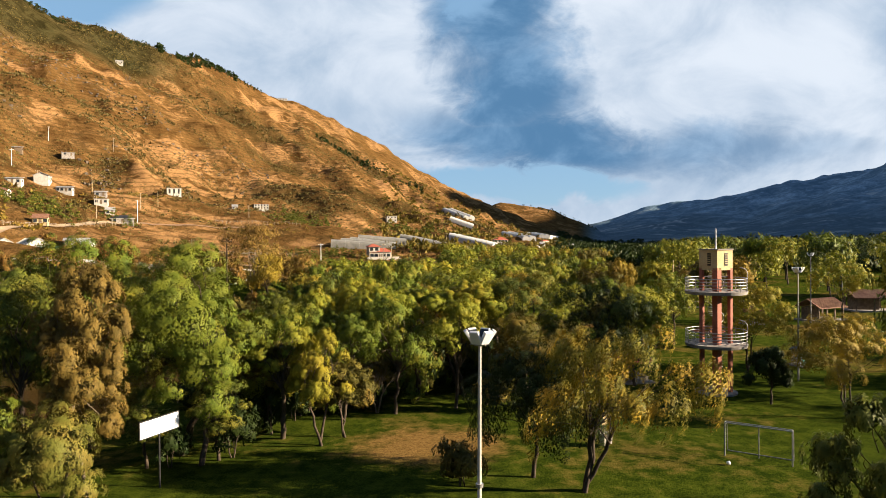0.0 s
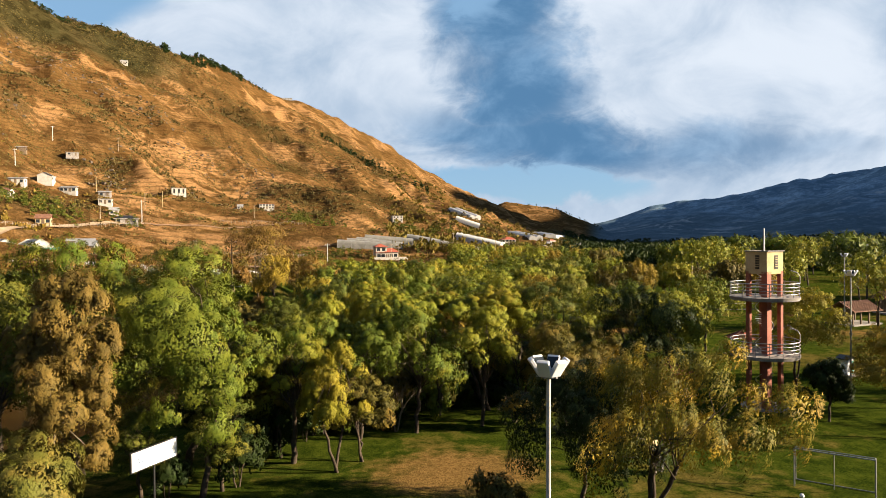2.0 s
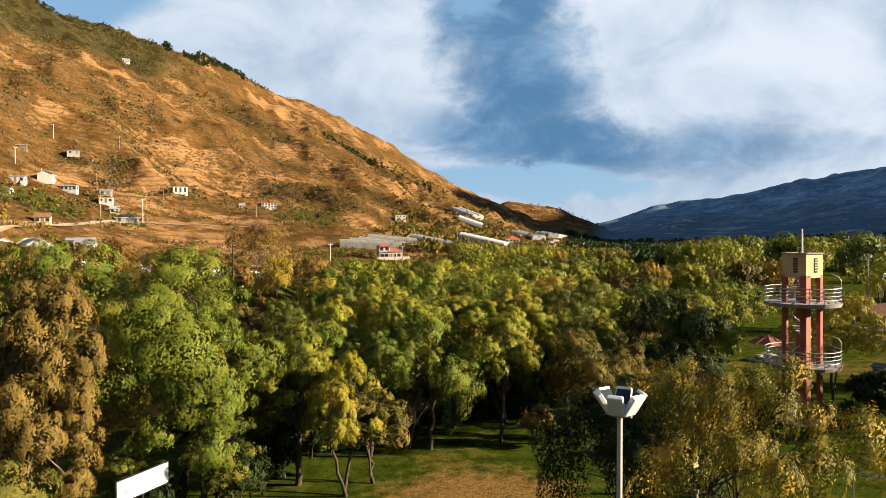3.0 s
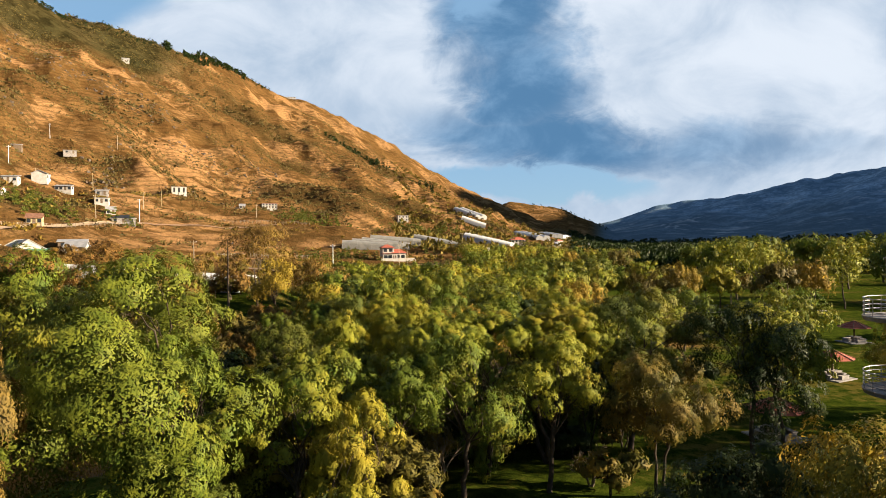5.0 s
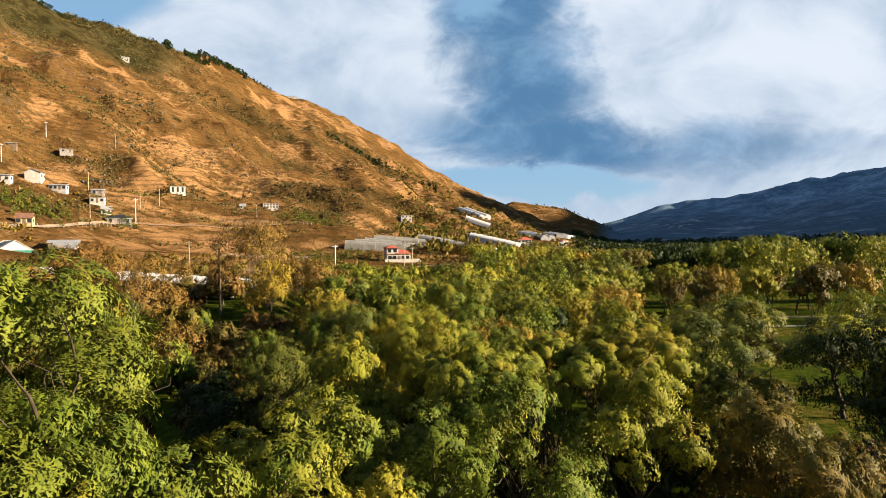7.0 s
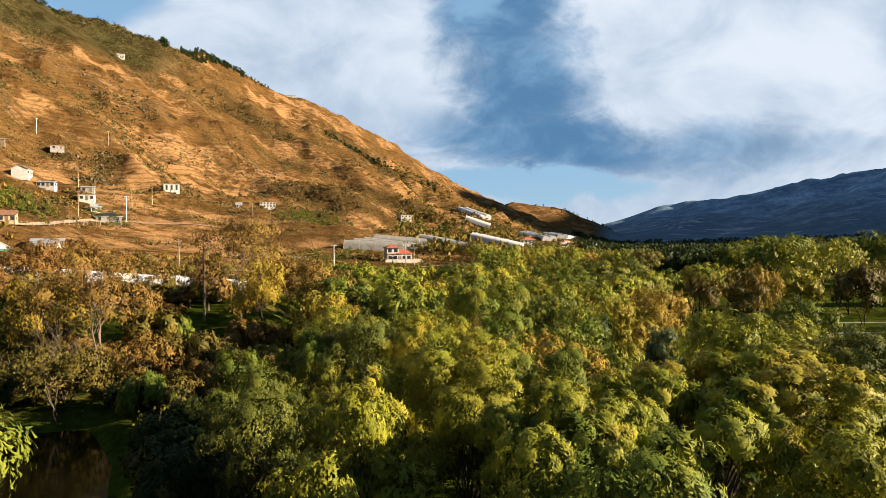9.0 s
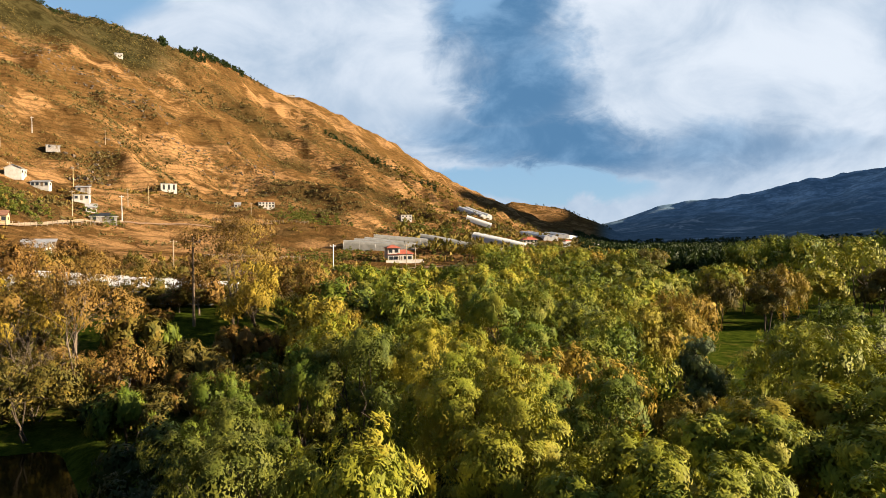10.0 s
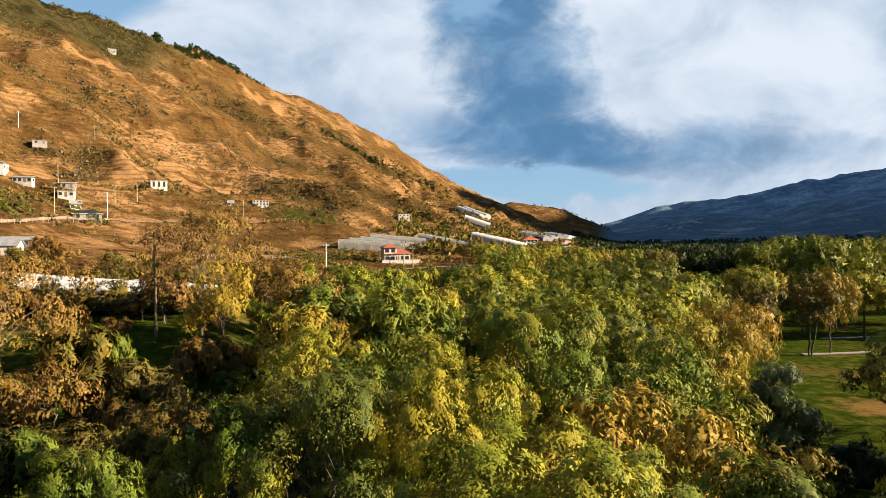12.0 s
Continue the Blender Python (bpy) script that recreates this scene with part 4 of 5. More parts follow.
def prism(name, mat, outline, depth):
    """An outline in x and z, drawn along y by depth, centred."""
    bm = bmesh.new()
    a = [bm.verts.new((x, -depth / 2, z)) for x, z in outline]
    face = bm.faces.new(a)
    got = bmesh.ops.extrude_face_region(bm, geom=[face])
    bmesh.ops.translate(bm, vec=(0, depth, 0), verts=[v for v in got["geom"] if isinstance(v, bmesh.types.BMVert)])
    bmesh.ops.recalc_face_normals(bm, faces=bm.faces)
    me = bpy.data.meshes.new(name)
    bm.to_mesh(me)
    bm.free()
    me.materials.append(M[mat])
    return me


# ---- the lookout tower ----


def build_tower(x, y):
    tower = thing("lookout_tower", "cream and red concrete lookout tower with round balconies and spiral stair", "tower", pose(x, y, height(x, y), 0, 0, 23.4))
    s = 0.93
    part("foundation", cyl_mesh("foundation", "concrete", 0, 0, -0.3, 0.12, 1.7, sides=24), "concrete", tower)
    for sx, sy, w in ((-1, -1, 0.50), (1, -1, 0.30), (-1, 1, 0.30), (1, 1, 0.30)):
        part("column", boxes((sx * (s - w / 2), sy * (s - w / 2), 5.3, w, w, 10.6)), "red_paint", tower, bevel=0.02)
    # cab
    cab = part("cab_floor", boxes((0, 0, 10.47, 1.5, 1.5, 0.12)), "concrete", tower)
    part("cab_roof", boxes((0, 0, 11.98, 1.5, 1.5, 0.12)), "concrete", tower)
    for k in range(4):
        side = part("cab_wall", boxes((0, -s + 0.08, 11.25, 2 * s - 0.17, 0.16, 1.7)), "cream_wall", tower, "cream-painted wall with weathered top edge", pose(0, 0, 0, 0, 0, 90 * k))
        part("corner", boxes((s - 0.085, -s + 0.085, 11.25, 0.165, 0.165, 1.7)), "cream_wall", side)
        win = part("window", boxes((0.12, -s - 0.012, 11.3, 0.34, 0.04, 1.05)), "dark", side, "narrow barred window opening")
        part("bar", boxes(*[(0.12, -s - 0.045, 10.95 + q * 0.18, 0.34, 0.03, 0.05) for q in range(5)]), "cream_wall", win)
    part("parapet", boxes((0, -s, 12.14, 2 * s + 0.06, 0.2, 0.08), (0, s, 12.14, 2 * s + 0.06, 0.2, 0.08), (-s, 0, 12.14, 0.2, 2 * s - 0.16, 0.08), (s, 0, 12.14, 0.2, 2 * s - 0.16, 0.08)), "concrete", tower, "stained grey parapet")
    part("mast", cyl_mesh("mast", "white_metal", 0, 0, 10.5, 13.9, 0.075, 0.055), "white_metal", tower, "pale steel mast on the roof")
    # balconies
    for z in (8.64, 4.22):
        slab = part("balcony", cyl_mesh("balcony", "concrete", 0, 0, z - 0.26, z, 2.42, 2.5, sides=48), "concrete", tower, "round concrete balcony with stained rim", bevel=0)
        for q in range(4):
            part("rail", ring(2.42, z + 0.28 + q * 0.26, 0.028 if q < 3 else 0.036, 64), "steel", slab, "", soft=True)
        for q in range(16):
            t = 2 * math.pi * q / 16
            part("post", cyl_mesh("post", "steel", 2.42 * math.cos(t), 2.42 * math.sin(t), z, z + 1.06, 0.026, sides=6), "steel", slab)
        t = math.radians(-50)
        loop = [(2.42 * math.cos(t), 2.42 * math.sin(t), z + 1.0), (2.42 * math.cos(t), 2.42 * math.sin(t), z + 1.55), (2.25 * math.cos(t), 2.25 * math.sin(t), z + 1.85), (1.8 * math.cos(t), 1.8 * math.sin(t), z + 2.0)]
        part("handrail", tube(loop, [0.03] * 4, 6), "steel", slab, "", soft=True)
    # spiral stair
    stair = part("spiral_stair", cyl_mesh("spiral_stair", "steel", 0, 0, 0, 10.4, 0.07), "steel", tower, "steel spiral stair with white handrail")
    for q in range(54):
        t = q * 0.42
        v, f = boxes((0.34, 0, 0, 0.56, 0.20, 0.04))
        part("tread", (v, f), "white_metal" if q % 2 else "steel", stair, "", pose(0, 0, 0.2 + q * 0.19, 0, 0, math.degrees(t)))
    t = np.linspace(0, 54 * 0.42, 160)
    part("handrail", tube(np.stack([0.62 * np.cos(t), 0.62 * np.sin(t), 1.1 + t / 0.42 * 0.19], 1), np.full(160, 0.022), 5), "white_metal", stair, "", soft=True)


build_tower(30.3, 48.0)

# ---- floodlights, goal, sign ----


def floodlight(x, y, h, lamps, lean=0.0, turn=0.0, mat="pole_wood"):
    """A mast with boxes of lamps round its head, tilted outwards."""
    post = thing("floodlight", "tall pale mast with a ring of white floodlights", "street lamp", pose(x, y, height(x, y), 0, lean, turn), "floodlights")
    part("pole", cyl_mesh("pole", mat, 0, 0, -0.3, h - 0.15, 0.085, 0.055, sides=14), mat, post, "weathered pale tapered pole")
    part("collar", cyl_mesh("collar", "steel", 0, 0, h * 0.5, h * 0.5 + 0.12, 0.13, sides=14), "steel", post)
    part("ring", ring(0.22, h - 0.08, 0.03, 30), "steel", post, "", soft=True)
    for k in range(lamps):
        t = 360 * k / lamps
        arm = part("arm", boxes((0.17, 0, h - 0.08, 0.30, 0.04, 0.04)), "steel", post, "", pose(0, 0, 0, 0, 0, t))
        m = pose(0, 0, 0, 0, 0, t) @ pose(0.36, 0, h + 0.17, 0, 33, 0)
        lamp = part("lamp", boxes((0, 0, 0, 0.12, 0.33, 0.50)), "white_metal", post, "white floodlight housing", m, bevel=0.025)
        part("lens", boxes((-0.069, 0, 0.02, 0.012, 0.30, 0.32)), "pane", lamp, "grey glass front")


floodlight(6.46, 16.7, 9.7, 6, 0.6, 0.0, "white_wall")
floodlight(39.75, 51.5, 10.0, 4, 0.0, 40.0, "steel")
floodlight(66.0, 89.4, 10.4, 3, 0.0, 10.0, "steel")
floodlight(110.0, 144.0, 11.0, 3, 0.0, 10.0, "steel")


def goal(ax, ay, bx, by, h=2.0):
    g = thing("football_goal", "grey-white steel football goal without net on the grass", "goal", pose(ax, ay, height(ax, ay), 0, 0, math.degrees(math.atan2(by - ay, bx - ax))))
    L = math.hypot(bx - ax, by - ay)
    for x in (0, L):
        part("post", cyl_mesh("post", "tin", x, 0, -0.1, h, 0.038, sides=10), "tin", g)
        part("stay", tube([(x, 0, h), (x, 0.35, h), (x, 0.8, h * 0.82), (x, 1.05, 0.02)], [0.028] * 4), "steel", g, soft=True)
    part("crossbar", tube([(0, 0, h), (L / 2, 0, h), (L, 0, h)], [0.038] * 3, 10), "tin", g, soft=True)
    part("back_bar", tube([(0, 0.4, h - 0.02), (L / 2, 0.4, h - 0.02), (L, 0.4, h - 0.02)], [0.03] * 3, 8), "steel", g, soft=True)
    part("mid_post", cyl_mesh("mid_post", "steel", L * 0.5, 0.5, 0, h - 0.02, 0.026, sides=8), "steel", g)
    part("ground_bar", tube([(0, 1.05, 0.03), (L / 2, 1.05, 0.03), (L, 1.05, 0.03)], [0.03] * 3, 8), "steel", g, soft=True)


goal(23.2, 32.8, 26.1, 30.7)

# a plain ball shape for a small white object of unknown kind
ball = thing("ball", "small pale round object lying in the grass", "ball", pose(22.6, 31.2, height(22.6, 31.2)))
bm = bmesh.new()
bmesh.ops.create_icosphere(bm, subdivisions=2, radius=0.12, matrix=Matrix.Translation((0, 0, 0.12)))
me = bpy.data.meshes.new("shell")
bm.to_mesh(me), bm.free()
me.materials.append(M["white_metal"])
part("shell", me, "white_metal", ball)


def notice_board():
    s = thing("notice_board", "white printed notice board on a thin dark post", "sign", pose(-9.1, 30.4, height(-9.1, 30.4), 0, 0, math.degrees(math.atan2(2.31, 1.14))))
    part("post", cyl_mesh("post", "dark", 0, 0.06, -0.2, 3.6, 0.05, sides=8), "dark", s)
    board = part("board", boxes((0, 0, 3.35, 2.56, 0.05, 0.86)), "sign_white", s, "white panel with faint grey-blue print", bevel=0.01)
    part("frame", boxes((0, 0.02, 2.9, 2.66, 0.07, 0.05), (0, 0.02, 3.8, 2.66, 0.07, 0.05), (-1.31, 0.02, 3.35, 0.05, 0.07, 0.86), (1.31, 0.02, 3.35, 0.05, 0.07, 0.86)), "dark", s)
    for k, (x, z, w) in enumerate(((0.35, 3.62, 0.9), (0.35, 3.5, 1.1), (0.3, 3.36, 1.2), (0.2, 3.22, 0.8), (0.9, 3.1, 0.5), (-0.75, 3.02, 0.5))):
        part("print_bar", boxes((x, -0.028, z, w, 0.008, 0.05)), "sign_ink", board)
    for sgn in (-1, 1):
        arc = np.stack([-0.78 + sgn * 0.05 + sgn * 0.13 * (1 - np.linspace(0, 1, 12)), np.full(12, -0.03), 3.22 + 0.38 * np.linspace(0, 1, 12)[::-1] ** 1.4], 1)
        part("emblem", tube(arc, np.linspace(0.02, 0.035, 12), 5), "sign_ink", board, "", soft=True)


notice_board()


def bins():
    b = thing("waste_bins", "pair of grey waste bins under a small yellow board", "bin", pose(16.6, 35.2, height(16.6, 35.2), 0, 0, 30))
    part("post", cyl_mesh("post", "wood", 0, 0.05, -0.1, 1.75, 0.035, sides=8), "wood", b)
    part("board", boxes((0, 0, 1.6, 0.42, 0.03, 0.5)), "cream_wall", b, "small yellow board")
    for x in (-0.28, 0.28):
        body = part("bin", cyl_mesh("bin", "concrete", x, -0.1, 0.12, 0.85, 0.19, 0.24, sides=14), "concrete", b)
        part("rim", tube([(x + 0.24 * math.cos(t), -0.1 + 0.24 * math.sin(t), 0.85) for t in np.linspace(0, 2 * math.pi, 18)], [0.018] * 18, 5), "dark", body, "", soft=True)


bins()

# ---- picnic shelters, kiosk, pavilion ----


def shelter(x, y, turn=0.0):
    s = thing("picnic_shelter", "small picnic shelter with a red tiled pyramid roof on one post", "shelter", pose(x, y, height(x, y), 0, 0, turn), "picnic shelters")
    part("post", cyl_mesh("post", "wood", 0, 0, -0.1, 2.1, 0.10, sides=10), "wood", s)
    part("floor", boxes((0, 0, 0.05, 3.0, 3.0, 0.12)), "concrete", s, bevel=0.02)
    part("table", boxes((0, 0, 0.40, 0.55, 0.55, 0.58), (0, 0, 0.74, 1.2, 1.2, 0.10)), "concrete", s, "pale concrete table", bevel=0.02)
    for k in range(4):
        part("bench", boxes((1.05, 0, 0.26, 0.36, 1.1, 0.30), (1.05, 0, 0.44, 0.42, 1.2, 0.07)), "concrete", s, "", pose(0, 0, 0, 0, 0, 90 * k))
    roof = part("roof", cyl_mesh("roof", "tile_red", 0, 0, 1.95, 2.75, 1.95, 0.06, sides=8), "tile_red", s, "red tiled eight-sided roof")
    for k in range(8):
        t = 2 * math.pi * (k + 0.0) / 8
        part("ridge", tube([(1.97 * math.cos(t), 1.97 * math.sin(t), 1.97), (0.97 * math.cos(t), 0.97 * math.sin(t), 2.38), (0, 0, 2.79)], [0.05, 0.05, 0.04], 5), "tile_brown", roof, "", soft=True)
        t2 = t + math.pi / 8
        part("rafter", tube([(1.8 * math.cos(t2), 1.8 * math.sin(t2), 1.92), (0.9 * math.cos(t2), 0.9 * math.sin(t2), 2.24), (0, 0, 2.55)], [0.035] * 3, 4), "wood", roof)
        for q in range(3):
            c, rr = math.cos(math.pi / 8), 1.55 - q * 0.5
            a, b = t, t + math.pi / 4
            zz = 1.97 + (1.97 - rr) / 1.97 * 0.82
            part("tile_course", tube([(rr * math.cos(a), rr * math.sin(a), zz), (rr * c * math.cos(t2), rr * c * math.sin(t2), zz), (rr * math.cos(b), rr * math.sin(b), zz)], [0.025] * 3, 4), "tile_red", roof)


shelter(25.0, 53.2, 10)
shelter(40.5, 70.2, 25)
shelter(56.9, 90.1, 5)


def kiosk():
    k = thing("kiosk", "small white-walled kiosk with a dark sheet roof", "hut", pose(44.2, 58.4, height(44.2, 58.4), 0, 0, 25))
    wall = part("wall", boxes((0, 0, 0.80, 1.0, 0.9, 1.6)), "sign_white", k, bevel=0.015)
    part("plinth", boxes((0, 0, 0.06, 1.8, 1.5, 0.14)), "concrete", k)
    part("door", boxes((0.15, -0.465, 0.78, 0.5, 0.05, 1.35)), "green_paint", wall, "dull green door")
    part("roof", prism("roof", "dark", ((-0.7, 1.56), (0, 1.85), (0.7, 1.56), (0.7, 1.64), (0, 1.94), (-0.7, 1.64)), 1.2), "dark", k, "dark sheet roof")


kiosk()


def pavilion(x, y, turn, w=7.5, d=4.0, h=2.5):
    p = thing("pavilion", "low open park pavilion with dark posts and a brown-red tiled roof", "pavilion", pose(x, y, height(x, y), 0, 0, turn))
    part("floor", boxes((0, 0, 0.1, w + 1, d + 1, 0.25)), "concrete", p)
    part("back_wall", boxes((-w * 0.22, 0.8, h / 2, w * 0.5, d - 2.2, h)), "wood", p, bevel=0.02)
    for sx in (-1, -0.33, 0.33, 1):
        for sy in (-1, 1):
            part("pillar", boxes((sx * w / 2, sy * d / 2, h / 2, 0.2, 0.2, h)), "wood", p)
    roof = part("roof", prism("roof", "tile_brown", ((-d / 2 - 0.6, h - 0.1), (0, h + 1.2), (d / 2 + 0.6, h - 0.1), (d / 2 + 0.6, h + 0.02), (0, h + 1.34), (-d / 2 - 0.6, h + 0.02)), w + 1.0), "tile_brown", p, "", pose(0, 0, 0, 0, 0, 90))
    for q in range(int((w + 1) / 0.35)):
        for sy in (-1, 1):
            part("tile_row", tube([(-d / 2 * sy - 0.6 * sy, -w / 2 - 0.4 + q * 0.35, h + 0.03), (0, -w / 2 - 0.4 + q * 0.35, h + 1.35)], [0.05, 0.05], 5), "tile_brown", roof)


pavilion(70.0, 93.0, 20, 5.5, 3.4, 2.2)
pavilion(88.0, 104.0, -10, 9.0)

# ---- houses ----


def house(x, y, w, d, h, turn, roof="gable", wall="white_wall", tile="tile_red", label="small white house on the hillside", windows=3, storeys=1, rise=1.4, name="house"):
    """Walls with window and door openings set in, and a gabled, hipped, lean-to or flat roof with eaves."""
    z, w, d, h = height(x, y), w * 0.76, d * 0.8, h * 0.82
    o = thing(name, label, "house", pose(x, y, z, 0, 0, turn))
    body = part("wall", boxes((0, 0, h / 2 - 1.0, w, d, h + 2.0)), wall, o)
    e = 0.35
    if roof == "gable":
        part("roof", prism("roof", tile, ((-d / 2 - e, h - 0.12), (0, h + rise), (d / 2 + e, h - 0.12), (d / 2 + e, h + 0.03), (0, h + rise + 0.16), (-d / 2 - e, h + 0.03)), w + 2 * e), tile, o, "", pose(0, 0, 0, 0, 0, 90))
        for s in (-1, 1):
            part("gable", prism("gable", wall, ((-d / 2, h - 0.01), (0, h + rise - 0.05), (d / 2, h - 0.01)), 0.2), wall, body, "", pose(s * (w / 2 - 0.1), 0, 0, 0, 0, 90))
    elif roof == "hip":
        a, b, k = w / 2 + 0.5, d / 2 + 0.5, max(w / 2 - d / 2, 0.2)
        v = [(-a, -b, h - 0.05), (a, -b, h - 0.05), (a, b, h - 0.05), (-a, b, h - 0.05), (-k, 0, h + rise), (k, 0, h + rise)]
        f = [(0, 1, 5, 4), (2, 3, 4, 5), (1, 2, 5, 5), (3, 0, 4, 4), (3, 2, 1, 0)]
        me = bpy.data.meshes.new("roof")
        me.from_pydata(v, [], [tuple(dict.fromkeys(q)) for q in f])
        me.materials.append(M[tile])
        top = part("roof", me, tile, o)
        part("fascia", boxes((0, -b, h - 0.12, 2 * a, 0.06, 0.16), (0, b, h - 0.12, 2 * a, 0.06, 0.16), (-a, 0, h - 0.12, 0.06, 2 * b - 0.08, 0.16), (a, 0, h - 0.12, 0.06, 2 * b - 0.08, 0.16)), "white_wall", top)
    elif roof == "lean":
        part("roof", prism("roof", tile, ((-d / 2 - e, h + 0.02), (d / 2 + e, h + rise * 0.6), (d / 2 + e, h + rise * 0.6 + 0.12), (-d / 2 - e, h + 0.14)), w + 2 * e), tile, o, "", pose(0, 0, 0, 0, 0, 90))
    else:
        part("roof", boxes((0, 0, h + 0.1, w + 0.5, d + 0.5, 0.2)), tile, o)
    for s in range(storeys):
        zz = (s + 0.55) * h / storeys
        for q in range(windows):
            wx = (q - (windows - 1) / 2) * w / max(windows, 1)
            if s == 0 and q == windows // 2:
                part("door", boxes((wx, -d / 2 - 0.012, 1.0, 0.95, 0.06, 2.0)), "wood", body, "dark wooden door")
                continue
            win = part("window", boxes((wx, -d / 2 - 0.01, zz, 1.15, 0.05, 1.1)), "dark", body, "")
            part("pane", boxes((wx - 0.26, -d / 2 - 0.04, zz, 0.48, 0.02, 0.98)), "pane", win)
            part("pane", boxes((wx + 0.26, -d / 2 - 0.04, zz, 0.48, 0.02, 0.98)), "pane", win)
            part("sill", boxes((wx, -d / 2 - 0.07, zz - 0.6, 1.3, 0.16, 0.08)), "concrete", win)
        win = part("window", boxes((w / 2 + 0.01, 0, zz, 0.05, 1.1, 1.1)), "dark", body)
        part("pane", boxes((w / 2 + 0.04, 0, zz, 0.02, 1.0, 1.0)), "pane", win)
    return o


house(-166.6, 304.7, 9.0, 7.5, 3.4, 106, "gable", tile="tin", label="white gabled house on the dry slope", windows=3)
house(-157.4, 306.3, 9.0, 4.0, 2.2, 10, "lean", tile="tin", label="long low white shed with a pale sheet roof", windows=4)
house(-169.5, 287.1, 9.0, 5.0, 2.6, 15, "lean", tile="tin", label="low white farm building with a pale sheet roof", windows=3)
house(-158.4, 260.7, 7.0, 5.0, 2.6, 5, "gable", tile="tile_brown", label="small farmhouse with a brown tiled roof", windows=2)
house(-203.3, 398.4, 9.0, 5.0, 2.2, 30, "flat", wall="concrete", tile="concrete", label="roofless sand-coloured house shell on the slope", windows=2)
house(-211.3, 360.3, 7.5, 4.5, 2.2, 20, "lean", wall="wood", tile="tin", label="open-sided timber shed with a sheet roof", windows=2)
house(-148.0, 321.5, 7.0, 5.0, 2.4, 18, "lean", wall="concrete", tile="tin", label="grey block house with a bluish sheet roof", windows=2)
house(-140.5, 305.9, 7.5, 5.0, 2.8, 18, "flat", tile="concrete", label="white flat-roofed house below the track", windows=3)
bays = house(-134.5, 383.2, 10.5, 6.0, 4.4, 25, "flat", tile="concrete", label="white two-storey house with tall dark window bays", windows=0, storeys=1)
for k in range(3):
    part("window_bay", boxes((-2.5 + 2.5 * k, -2.42, 1.85, 1.0, 0.08, 2.7)), "dark", bays, "tall dark window bay")
house(-118.6, 458.4, 5.0, 4.0, 2.4, 15, "gable", tile="tin", label="tiny white hut with a pale roof", windows=2)
house(-104.7, 479.5, 14.0, 7.0, 4.4, 18, "flat", wall="white_wall", tile="tile_red", label="white and red two-storey house on the slope", windows=5, storeys=2)
house(-121.0, 283.0, 12.0, 6.0, 2.6, 25, "hip", wall="concrete", tile="dark", label="dark-roofed shed beside the dirt road", windows=3)
house(-133.5, 299.0, 5.0, 4.0, 2.4, 25, "gable", wall="white_wall", tile="tin", label="small white outbuilding with a sheet roof", windows=2)
house(-126.9, 231.3, 6.0, 4.5, 2.6, 20, "gable", wall="cream_wall", tile="tile_brown", label="small cream house with a faded brown roof by the fence", windows=3)
house(-9.3, 564.0, 12.0, 8.0, 6.0, 12, "flat", tile="concrete", label="white three-bay house among eucalyptus trees", windows=3, storeys=2)
house(-324.2, 747.1, 10.0, 6.0, 4.0, 20, "gable", tile="tin", label="pale house high on the hill", windows=3)
house(-215.6, 1144.6, 24.0, 7.0, 2.6, 10, "flat", tile="white_wall", label="long white building on the hill crest", windows=4)
house(-89.8, 186.2, 6.5, 5.0, 2.6, 12, "gable", wall="white_wall", tile="tin", label="small shed beside the barn", windows=2)
house(55.5, 366.1, 15.0, 8.0, 3.0, 10, "hip", wall="concrete", tile="tile_red", label="low house with a red hipped roof behind the trees", windows=4, rise=2.2)
house(65.1, 406.9, 12.0, 7.0, 4.5, 10, "hip", tile="tile_red", label="white house with a red roof among greenhouses", windows=4, rise=1.8, storeys=2)
for k, (x, y, w, red) in enumerate(((168.1, 646.9, 12, 1), (181.2, 667.2, 9, 0), (147.7, 657.2, 10, 0), (161.2, 708.7, 11, 1), (135.9, 601.0, 9, 0), (194.5, 712.0, 10, 0), (119.5, 526.0, 9, 1), (106.6, 488.7, 8, 0))):
    house(x, y, w, 6, 4.5 if k % 2 else 3.0, 10 + 7 * k, "hip" if red else "gable", tile="tile_red" if red else "tin", label="small valley house with a red roof" if red else "small white valley house with a sheet roof", windows=3)
for k, (x, y, w) in enumerate(((330, 420, 16), (352, 440, 20), (300, 470, 14), (390, 455, 18), (275, 520, 16), (420, 520, 20), (360, 560, 16))):
    house(x, y, w, 8, 6.0, -20 + 5 * k, "hip", wall="concrete" if k % 2 else "white_wall", tile="tile_brown", label="town house with a dark roof across the river", windows=4, storeys=2)


